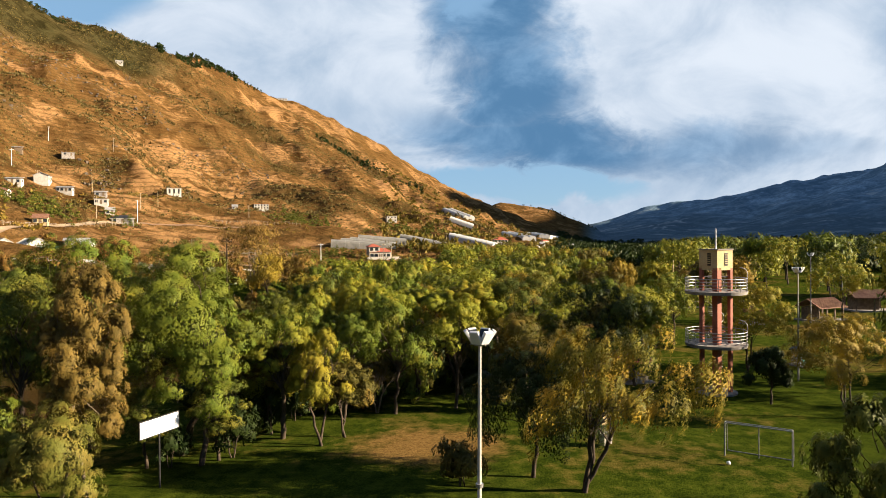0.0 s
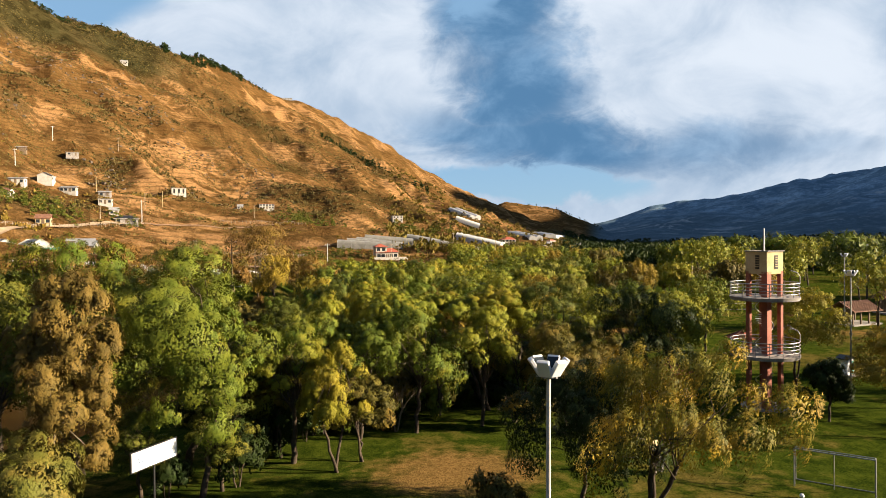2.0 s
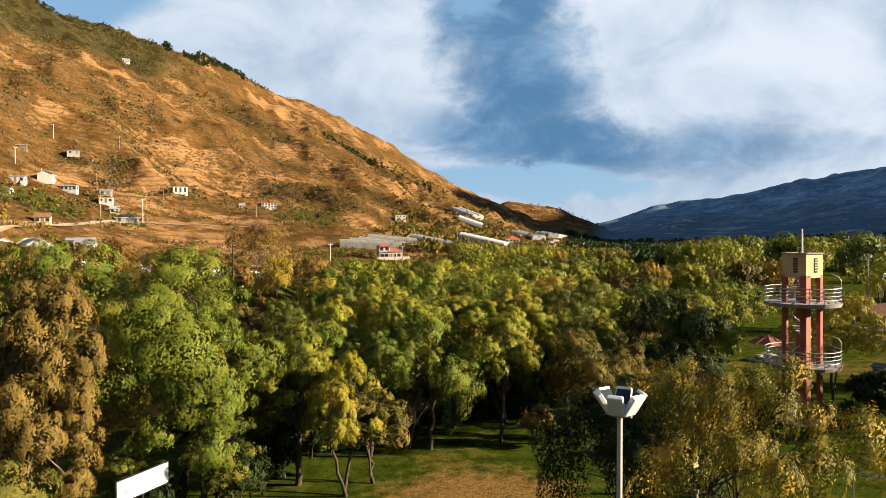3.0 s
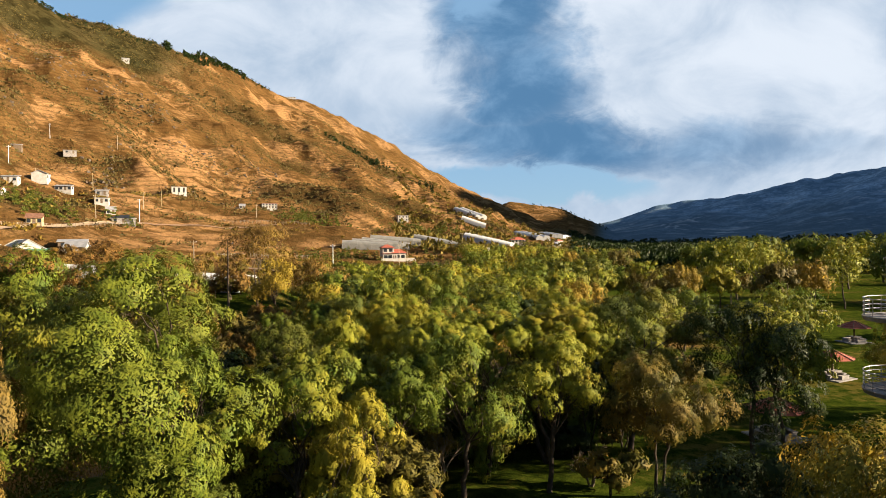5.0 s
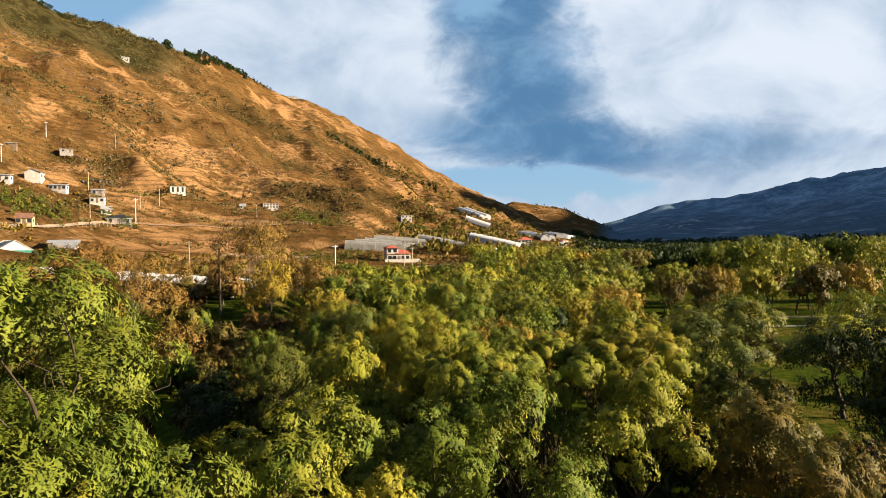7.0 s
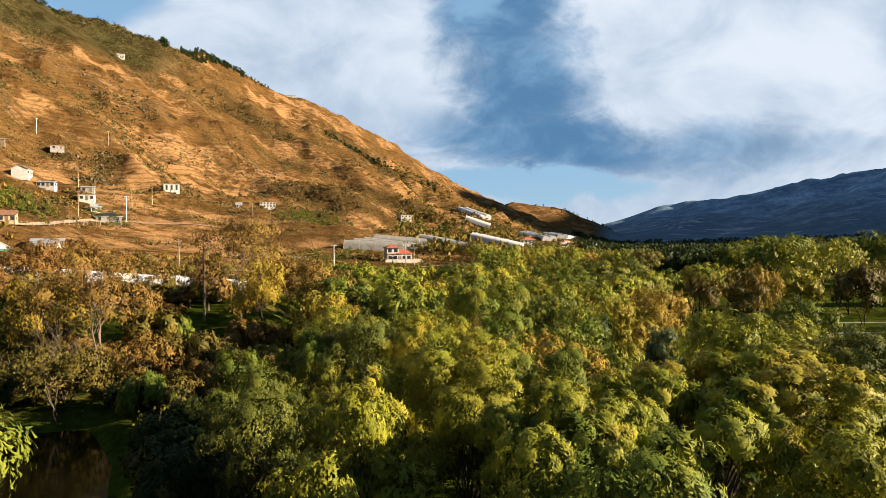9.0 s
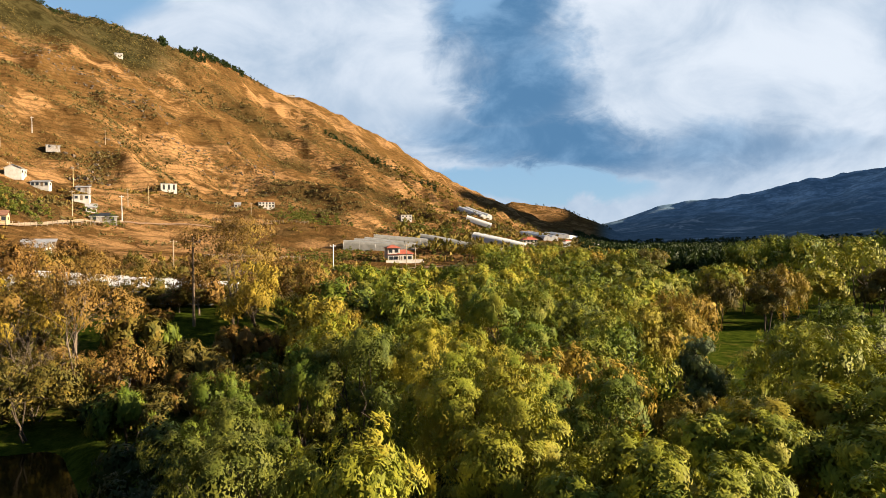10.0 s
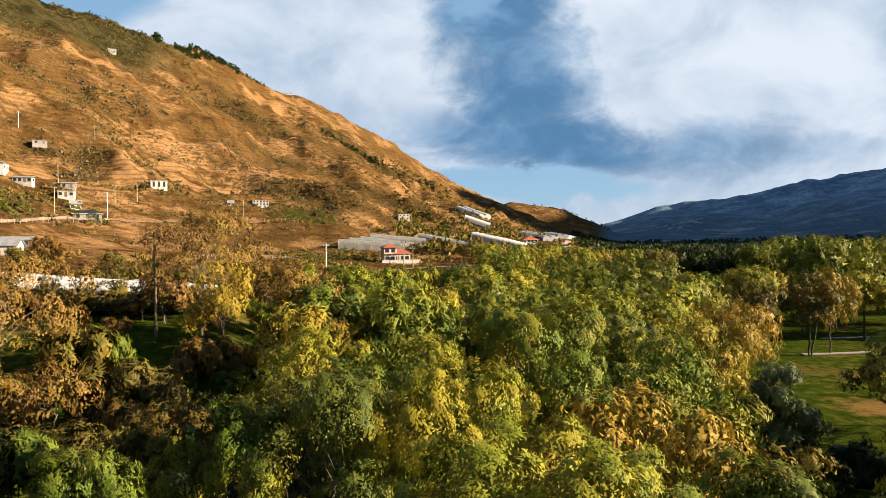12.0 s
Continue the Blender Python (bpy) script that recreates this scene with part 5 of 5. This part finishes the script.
def red_roof_house(x, y, turn):
    z = height(x, y)
    o = thing("house", "two-storey white house with red tiled roofs behind a pale garden wall", "house", pose(x, y, z, 0, 0, turn))
    lower = part("wall", boxes((0.4, 0, 1.0, 10.0, 7.0, 4.0)), "white_wall", o, "", bevel=0.03)
    upper = part("upper_wall", boxes((-2.2, -0.2, 4.15, 4.9, 6.2, 2.5)), "white_wall", o, "", bevel=0.03)

    def hip(cx, cy, a, b, zz, rise, k):
        v = [(cx - a, cy - b, zz), (cx + a, cy - b, zz), (cx + a, cy + b, zz), (cx - a, cy + b, zz), (cx - k, cy, zz + rise), (cx + k, cy, zz + rise)]
        me = bpy.data.meshes.new("roof")
        me.from_pydata(v, [], [(0, 1, 5, 4), (2, 3, 4, 5), (1, 2, 5), (3, 0, 4), (3, 2, 1, 0)])
        me.materials.append(M["tile_red"])
        return me
    part("roof", hip(-2.2, -0.2, 3.1, 3.8, 5.35, 1.35, 0.5), "tile_red", o, "red tiled upper roof")
    part("roof", hip(2.4, 0, 3.6, 4.1, 2.95, 1.75, 1.2), "tile_red", o, "red tiled lower roof")
    part("eave", boxes((-2.2, -3.7, 2.98, 6.0, 0.9, 0.16)), "tile_red", o)
    for zz, xs, par in ((1.45, (-3.4, -1.4, 2.2, 4.2), lower), (4.2, (-3.5, -1.1), upper)):
        for wx in xs:
            fy = -3.51 if par is lower else -3.31
            win = part("window", boxes((wx, fy, zz, 1.5, 0.05, 1.3)), "dark", par)
            for s in (-1, 1):
                part("pane", boxes((wx + s * 0.36, fy - 0.03, zz, 0.66, 0.02, 1.2)), "pane", win)
    part("door", boxes((0.5, -3.52, 1.05, 1.2, 0.06, 2.1)), "wood", lower, "dark wooden door")
    for wx in (0.2, 1.4, 2.8):
        part("porch_post", boxes((wx, -4.6, 1.3, 0.2, 0.2, 2.8)), "white_wall", o)
    wall = tagged(new("garden_wall", mesh_np("garden_wall", *boxes((1.2, -8.0, 0.0, 15.0, 0.3, 2.6), (1.2, -8.0, 1.36, 15.1, 0.42, 0.12), (8.6, -5.0, 0.0, 0.3, 5.8, 2.6)), "concrete")), "long pale garden wall in front of the house", "wall")
    wall.data.materials[0] = M["white_wall"]
    wall.matrix_basis = pose(x, y, z - 0.6, 0, 0, turn)


red_roof_house(-9.1, 288.9, 14)


def barn(x, y, turn):
    """Two gabled spans side by side behind a green lean-to."""
    o = thing("barn", "wide twin-gabled barn with pale sheet roofs and a green lean-to", "barn", pose(x, y, height(x, y), 0, 0, turn) @ Matrix.Scale(0.84, 4))
    body = part("wall", boxes((-10.0, 8.0, 0.6, 20.0, 16.0, 3.8)), "white_wall", o, bevel=0.02)
    for k in range(2):
        cx = -5.0 - 10.0 * k
        roof = part("roof", prism("roof", "tin_pale", ((cx - 5.1, 2.35), (cx, 5.6), (cx + 5.1, 2.35), (cx + 5.1, 2.5), (cx, 5.76), (cx - 5.1, 2.5)), 16.6), "tin_pale", o, "pale corrugated sheet roof", pose(0, 8.0, 0))
        part("gable", prism("gable", "white_wall", ((cx - 4.9, 2.5), (cx, 5.5), (cx + 4.9, 2.5)), 0.16), "white_wall", body, "white gable end", pose(0, 0.05, 0))
        for q in range(20):
            for sd in (-1, 1):
                part("corrugation", tube([(cx + sd * 5.1, -0.1 + q * 0.85, 2.52), (cx, -0.1 + q * 0.85, 5.78)], [0.05, 0.05], 5), "tin_pale", roof)
    part("lean_to", prism("lean_to", "green_paint", ((-3.0, 1.75), (0.0, 2.45), (0.0, 2.6), (-3.0, 1.9)), 21.0), "green_paint", o, "green sheet lean-to roof", pose(-9.0, 0, 0, 0, 0, 90))
    for k in range(5):
        part("post", boxes((-18.5 + 4.7 * k, -2.7, 0.8, 0.16, 0.16, 2.0)), "wood", o)
    for k in range(4):
        part("opening", boxes((-16.5 + 4.4 * k, -0.03, 1.05, 1.3, 0.06, 1.1)), "dark", body)


M["tin_pale"] = plain("tin_pale", (0.30, 0.30, 0.28), (0.44, 0.43, 0.40), 0.5, 0.6, 0.0, 0.2, 0.03)
barn(-100.5, 191.0, 40)
house(-106.5, 216.0, 10.5, 4.0, 2.3, 24, "lean", wall="wood", tile="tin", label="long open shed with a pale sheet roof", windows=3)

# ---- greenhouses ----


def greenhouse(ax, ay, bx, by, bays, width=6.5, h=3.8, eave=2.0, film="plastic_film"):
    """Round-roofed plastic tunnels side by side, with hoops and pale end sheets."""
    L, turn = math.hypot(bx - ax, by - ay), math.degrees(math.atan2(by - ay, bx - ax))
    za, zb = height(ax, ay), height(bx, by)
    tilt = -math.degrees(math.atan2(zb - za, L))
    o = thing("greenhouse", "long plastic-covered greenhouse tunnels with pale end sheets", "greenhouse", pose(ax, ay, za - 0.2, 0, 0, turn) @ pose(0, 0, 0, 0, tilt, 0), "greenhouses")
    t = np.linspace(0, math.pi, 11)
    for b in range(bays):
        yo = b * width
        arc = np.concatenate([[[-width / 2, -1.0]], np.stack([-width / 2 * np.cos(t), eave + (h - eave) * np.sin(t)], 1), [[width / 2, -1.0]]])
        n = len(arc)
        stations = np.linspace(0, L, max(int(L / 3), 2))
        v = np.array([[s, yo + p[0], p[1] + 0.06 * math.sin(s * 2.1)] for s in stations for p in arc])
        i, j = np.meshgrid(np.arange(len(stations) - 1), np.arange(n - 1), indexing="ij")
        f = np.stack([i * n + j, i * n + j + 1, (i + 1) * n + j + 1, (i + 1) * n + j], -1).reshape(-1, 4)
        tunnel = part("cover", (v, f), film, o, "milky plastic cover", soft=True)
        for s in stations[::2]:
            part("hoop", tube(np.array([[s, yo + p[0], p[1] + 0.04] for p in arc]), np.full(n, 0.05), 4), "tin", tunnel)
        for s in (0.02, L - 0.02):
            me = bpy.data.meshes.new("end_sheet")
            me.from_pydata([(s, yo + p[0], p[1]) for p in arc], [], [tuple(range(n))])
            me.materials.append(M["film_bright"])
            part("end_sheet", me, "film_bright", tunnel, "bright white end sheet")
            part("end_post", boxes((s + (0.05 if s > 1 else -0.05), yo, 1.0, 0.08, 0.1, h - 0.2)), "wood", tunnel)


for k in range(4):
    greenhouse(-34.0 + 4.0 * k, 319.0 + 7.0 * k, -13.0 + 5.6 * k, 321.0 + 7.2 * k, 1)
greenhouse(0.4, 354.0, 39.1, 341.8, 2, 6.5, 4.2)
greenhouse(31.8, 401.6, 59.0, 390.5, 2, 7, 4.2, film="film_bright")
greenhouse(52.3, 792.5, 74.8, 739.3, 2, 8, 5.0, film="film_bright")
greenhouse(53.3, 716.6, 81.2, 713.3, 1, 8, 5.0, film="film_bright")
greenhouse(126.0, 786.3, 138.4, 699.9, 2, 8, 5.0, film="film_bright")
greenhouse(192.5, 965.1, 197.0, 889.4, 2, 8, 5.0, film="film_bright")
greenhouse(200.9, 892.4, 245.0, 993.7, 2, 8, 5.0, film="film_bright")
greenhouse(-70, 121, -28, 120.5, 2, 6.5, 2.5, 1.5, film="film_bright")

# ---- utility poles, fence, field ----


def utility_pole(x, y, h, mat="pole_wood", arm=True):
    o = thing("utility_pole", "weathered utility pole with a short crossarm" if arm else "plain pale upright wooden pole", "pole", pose(x, y, height(x, y), 0, 0, 15), "utility poles")
    part("shaft", cyl_mesh("shaft", mat, 0, 0, -0.4, h, 0.16, 0.10, sides=8), mat, o)
    if arm:
        bar = part("crossarm", boxes((0, 0.1, h - 0.5, 1.6, 0.1, 0.12)), mat, o)
        for s in (-0.7, 0, 0.7):
            part("insulator", cyl_mesh("insulator", "white_metal", s, 0.1, h - 0.44, h - 0.26, 0.05, sides=6), "white_metal", bar)


utility_pole(-26.4, 105.5, 9.6, "wood")
for x, y, h, mat in ((-24.6, 210.6, 8.5, "white_metal"), (-5.0, 251.2, 8.0, "pole_wood"), (-2.0, 252.4, 7.0, "pole_wood"), (-61.6, 193.9, 8.0, "pole_wood"), (41.3, 287.2, 9.0, "cream_wall"), (65.4, 138.2, 8.3, "cream_wall"),
                     (-127.4, 273.1, 9.5, "pole_wood"), (-118.0, 291.7, 10.0, "white_metal"), (-127.2, 339.7, 8.5, "cream_wall"), (-129.3, 322.7, 8.0, "pole_wood"), (-218.8, 405.8, 9.0, "white_metal"),
                     (-195.7, 442.7, 9.0, "pole_wood"), (-151.9, 320.8, 8.5, "cream_wall"), (-180.2, 303.9, 8.0, "white_metal"), (-168.4, 303.6, 5.0, "pole_wood"), (-84.8, 360.1, 7.0, "pole_wood"), (26.5, 352.0, 8.0, "pole_wood")):
    utility_pole(x, y, h, mat, mat != "cream_wall")


def road_strip(name, pts, width, mat, label):
    """A thin bed that follows the slope."""
    pts = np.array(pts, float)
    t = np.linspace(0, len(pts) - 1, 14 * (len(pts) - 1) + 1)
    x, y = np.interp(t, range(len(pts)), pts[:, 0]), np.interp(t, range(len(pts)), pts[:, 1])
    d = unit(np.stack([np.gradient(x), np.gradient(y)], 1))
    nx, ny = -d[:, 1], d[:, 0]
    cols = []
    for s in (-0.5, -0.25, 0, 0.25, 0.5):
        px, py = x + nx * width * s, y + ny * width * s
        cols.append(np.stack([px, py, np.maximum(land(px, py), land(x, y) - 0.2) + 0.25], 1))
    v = np.stack(cols, 1).reshape(-1, 3)
    n = len(x)
    i, j = np.meshgrid(np.arange(n - 1), np.arange(4), indexing="ij")
    f = np.stack([i * 5 + j, i * 5 + j + 1, (i + 1) * 5 + j + 1, (i + 1) * 5 + j], -1).reshape(-1, 4)
    tagged(new(name, mesh_np(name, v, f, mat, True)), label, "road", kind="structure")


M["pale_dirt"] = plain("pale_dirt", (0.20, 0.14, 0.085), (0.29, 0.22, 0.145), 0.3, 0.95)
road_strip("road", [(-128.0, 196.0), (-126.0, 212.8), (-124.7, 227.8), (-123.6, 249.8), (-123.2, 274.3), (-116.6, 290.4)], 3.0, "pale_dirt", "pale dirt road along the hillside")
road_strip("road", [(-116.6, 290.4), (-104.6, 310.1), (-88.3, 334.4), (-70.0, 348.0)], 2.2, "dirt", "narrow dirt track across the dry field")
road_strip("road", [(-52.2, 203.5), (-32.1, 200.7), (-10.7, 234.9), (4.3, 255.3), (40.1, 279.1)], 3.5, "dirt", "reddish dirt road below the house")


def footpath(pts, width):
    """A narrow slab path lying on the lawn."""
    pts = np.array(pts, float)
    t = np.linspace(0, len(pts) - 1, 20 * (len(pts) - 1) + 1)
    x, y = np.interp(t, range(len(pts)), pts[:, 0]), np.interp(t, range(len(pts)), pts[:, 1])
    d = unit(np.stack([np.gradient(x), np.gradient(y)], 1))
    rows = []
    for sd, dz in ((-0.5, -0.15), (-0.5, 0.10), (0.5, 0.10), (0.5, -0.15)):
        px, py = x - d[:, 1] * width * sd, y + d[:, 0] * width * sd
        rows.append(np.stack([px, py, land(x, y) + dz], 1))
    v = np.stack(rows, 1).reshape(-1, 3)
    i, j = np.meshgrid(np.arange(len(x) - 1), np.arange(3), indexing="ij")
    f = np.stack([i * 4 + j, i * 4 + j + 1, (i + 1) * 4 + j + 1, (i + 1) * 4 + j], -1).reshape(-1, 4)
    tagged(new("pavement", mesh_np("pavement", v, f, "concrete")), "narrow pale footpath across the park lawn", "path", kind="structure")


footpath([(41.0, 112.8), (52.0, 113.8), (66.0, 114.0)], 0.6)
footpath([(50.0, 123.2), (62.0, 124.5), (76.0, 124.0)], 0.6)


def fence(ax, ay, bx, by, n):
    o = thing("fence", "line of weathered posts and wire beside the road", "fence", pose(ax, ay, 0))
    tops = []
    for k in range(n):
        x, y = ax + (bx - ax) * k / (n - 1), ay + (by - ay) * k / (n - 1)
        z = height(x, y)
        part("post", boxes((x - ax, y - ay, z + 0.7, 0.14, 0.14, 1.7)), "pole_wood", o)
        tops.append((x - ax, y - ay, z + 1.35))
    for dz in (0, -0.45):
        part("wire", tube([(x, y, z + dz) for x, y, z in tops], [0.02] * n, 4), "tin", o)


fence(-138.8, 193.7, -125.0, 222.5, 14)
fence(-125.0, 222.5, -119.2, 282.0, 24)
fence(-99.5, 346.1, -54.7, 351.2, 24)
fence(-67.2, 234.1, -38.2, 269.2, 18)

# ---- scrub, crops and distant woods, past counting ----


def clumps(name, pts, sizes, mat, label, category, leaves=14, tall=1.0, seed=1, leaf=1.0):
    """Small leafy tufts at many places, joined: each a burst of bent leaves in a rounded shape."""
    g = np.random.default_rng(seed)
    n = len(pts)
    d = unit(g.normal(0, 1, (n, leaves, 3)) + np.array([0, 0, 0.5]))
    d[..., 2] = np.abs(d[..., 2])
    r = sizes[:, None, None]
    base = pts[:, None] + d * r * g.uniform(0.35, 0.9, (n, leaves, 1)) * np.array([1, 1, tall])
    ax = unit(d + g.normal(0, 0.5, (n, leaves, 3)) + np.array([0, 0, 0.3]))
    sd = unit(np.cross(ax, g.normal(0, 1, (n, leaves, 3))))
    L = (leaf * sizes[:, None] * g.uniform(0.6, 1.1, (n, leaves))).ravel()
    v, f = leaf_tris(base.reshape(-1, 3), ax.reshape(-1, 3), sd.reshape(-1, 3), L, L * 0.40)
    tagged(new(name, mesh_np(name, v, f, mat)), label, category, kind="stuff")


def strewn(n, amin, amax, dmin, dmax, keep, seed, bias=1.0):
    g = np.random.default_rng(seed)
    a = np.radians(g.uniform(amin, amax, n))
    d = dmin + (dmax - dmin) * g.random(n) ** bias
    x, y = 4 + np.sin(a) * d, -4 + np.cos(a) * d
    k = keep(x, y, d, g.random(n))
    x, y = x[k], y[k]
    return np.stack([x, y, land(x, y)], 1), d[k], g


def patchy(scale, lo, hi, seed):
    return lambda x, y, d, r: r < smooth(fbm(x / scale, y / scale, 4, seed) + 0.5 * patches(THICKETS, x, y) - 0.6 * patches(BARE_FIELDS, x, y), lo, hi)


# dark scrub on the dry hill, thicker in patches
p, d, g = strewn(60000, -36, 9, 285, 1050, patchy(55, -0.25, 0.40, 31), 3, 0.8)
clumps("scrub", p, g.uniform(0.35, 1.0, len(p)) * (0.7 + d / 900), "leaf_scrub", "low dark scrub scattered over the dry hillside", "scrub", 5, 0.8, 4)
p, d, g = strewn(14000, -36, 8, 285, 900, patchy(80, 0.0, 0.45, 37), 5, 0.8)
clumps("scrub", p, g.uniform(0.6, 1.6, len(p)) * (0.7 + d / 900), "leaf_scrub", "dark green bushes on the hillside", "scrub", 9, 0.9, 6)
p, d, g = strewn(2400, -35, 6, 215, 420, patchy(30, -0.05, 0.35, 41), 7)
clumps("scrub", p, g.uniform(0.6, 1.6, len(p)), "leaf_rust", "dry brown bushes at the foot of the hill", "scrub", 12, 0.9, 8)
# grey-brown boulders breaking out of the slope
p, d, g = strewn(2600, -34, -12, 400, 760, patchy(45, 0.0, 0.4, 61), 23)
cube, quad = boxes((0, 0, 0, 1, 1, 1))
n = len(p)
turn = g.uniform(0, 2 * np.pi, n)
size = g.uniform(0.5, 2.4, n) * g.uniform(0.5, 1.0, n)
c = cube[None] * size[:, None, None] * g.uniform(0.6, 1.3, (n, 8, 3))
c = np.stack([c[..., 0] * np.cos(turn)[:, None] - c[..., 1] * np.sin(turn)[:, None], c[..., 0] * np.sin(turn)[:, None] + c[..., 1] * np.cos(turn)[:, None], c[..., 2] * 0.8], -1) + p[:, None]
tagged(new("boulders", mesh_np("boulders", c.reshape(-1, 3), (quad[None] + 8 * np.arange(n)[:, None, None]).reshape(-1, 4), "rock")), "grey-brown boulders scattered on the slope", "rocks", kind="stuff")
# hillside trees round the houses and eucalyptus on the crest
g = np.random.default_rng(11)
spots = [(-146.3, 255.2, 14, 9, 2.6), (-156.1, 249.0, 14, 8, 2.4), (-132.3, 250.9, 10, 7, 2.4), (-121.5, 282.6, 10, 5, 2.2), (0.8, 493.1, 22, 10, 3.4), (15.4, 502.0, 24, 12, 4.0), (28.8, 529.8, 24, 10, 3.6), (-2.0, 516.9, 5, 3, 5.0),
         (-67.0, 408.9, 26, 10, 3.0), (-55.3, 396.1, 22, 8, 2.6), (-77.3, 434.9, 26, 10, 3.2), (-24.9, 286.1, 12, 8, 2.0), (30.6, 300.8, 22, 14, 2.0), (45.0, 306.8, 18, 10, 2.2), (72.8, 405.0, 20, 12, 2.6), (46.0, 443.9, 24, 12, 2.8), (-33.0, 250.5, 10, 8, 1.8), (84.2, 451.8, 26, 14, 2.6)]
pts, size = [], []
for x, y, spread, n, s in spots:
    for _ in range(n * 2):
        px, py = x + g.normal(0, spread * 0.55), y + g.normal(0, spread * 0.55)
        hz = height(px, py)
        for q in range(4):
            pts.append((px + g.normal(0, s * 0.25), py + g.normal(0, s * 0.25), hz + s * (0.1 + 0.55 * q)))
            size.append(s * g.uniform(0.45, 0.75) * (1 - 0.12 * q))
clumps("hillside_trees", np.array(pts), np.array(size) * 0.75, "leaf_mid", "green trees clustered round the hillside houses", "trees", 50, 1.0, 12, 0.55)
pts, size = [], []
for a0, a1, n, s in ((-28.0, -19.5, 60, 1.7), (-19.3, -14.5, 170, 3.0), (-14.5, -12.5, 24, 1.8), (-31, -27, 40, 2.2), (-20.9, -20.3, 7, 5.0), (9, 17, 40, 3.0)):
    for _ in range(n):
        a = math.radians(g.uniform(a0, a1))
        dd = float(at(CREST_D, math.degrees(a))) * g.uniform(0.965, 1.0) if a0 < 5 else g.uniform(1850, 2030)
        x, y = 4 + math.sin(a) * dd, -4 + math.cos(a) * dd
        for q in range(3):
            pts.append((x + g.normal(0, 0.6), y, height(x, y) + s * (0.15 + 0.6 * q)))
            size.append(s * g.uniform(0.35, 0.65))
clumps("crest_trees", np.array(pts), np.array(size), "leaf_dark", "dark trees along the hill crest", "trees", 22, 1.2, 13)
# rows of trees up the right shoulder of the hill
pts, size = [], []
for k in range(60):
    u = k / 60
    a, dd = math.radians(-7.5 + 9.0 * u + g.normal(0, 0.25)), 930 + 40 * u + g.normal(0, 12)
    x, y = 4 + math.sin(a) * dd, -4 + math.cos(a) * dd
    for q in range(3):
        pts.append((x, y, height(x, y) + 2.5 * q + 0.6))
        size.append(g.uniform(1.6, 2.6))
clumps("hillside_trees", np.array(pts), np.array(size), "leaf_dark", "row of dark trees climbing the hillside", "trees", 20, 1.2, 14)
# woods of the valley floor and across the river


def wooded(x, y, d, r):
    return (np.abs(x - 148 + (y - 430) * 0.22) > 26) | (y < 310) | (y > 560)


p, d, g = strewn(4200, 13.5, 46, 290, 1500, wooded, 15, 1.4)
sz = g.uniform(2.2, 4.4, len(p))
for lift, mat, sd in ((0.3, "leaf_dark", 16), (0.9, "leaf_dark", 17)):
    q = p.copy()
    q[:, 2] += sz * lift
    clumps("woods", q, sz * (1.1 - 0.3 * lift), mat, "dark riverside woods in the valley", "woods", 18, 1.0, sd, 0.68)
p, d, g = strewn(1500, -2, 15, 330, 1100, wooded, 18, 1.3)
clumps("woods", p + np.array([0, 0, 1.0]), g.uniform(1.5, 3.2, len(p)), "leaf_olive", "scattered trees between the valley houses", "woods", 14, 1.1, 19)
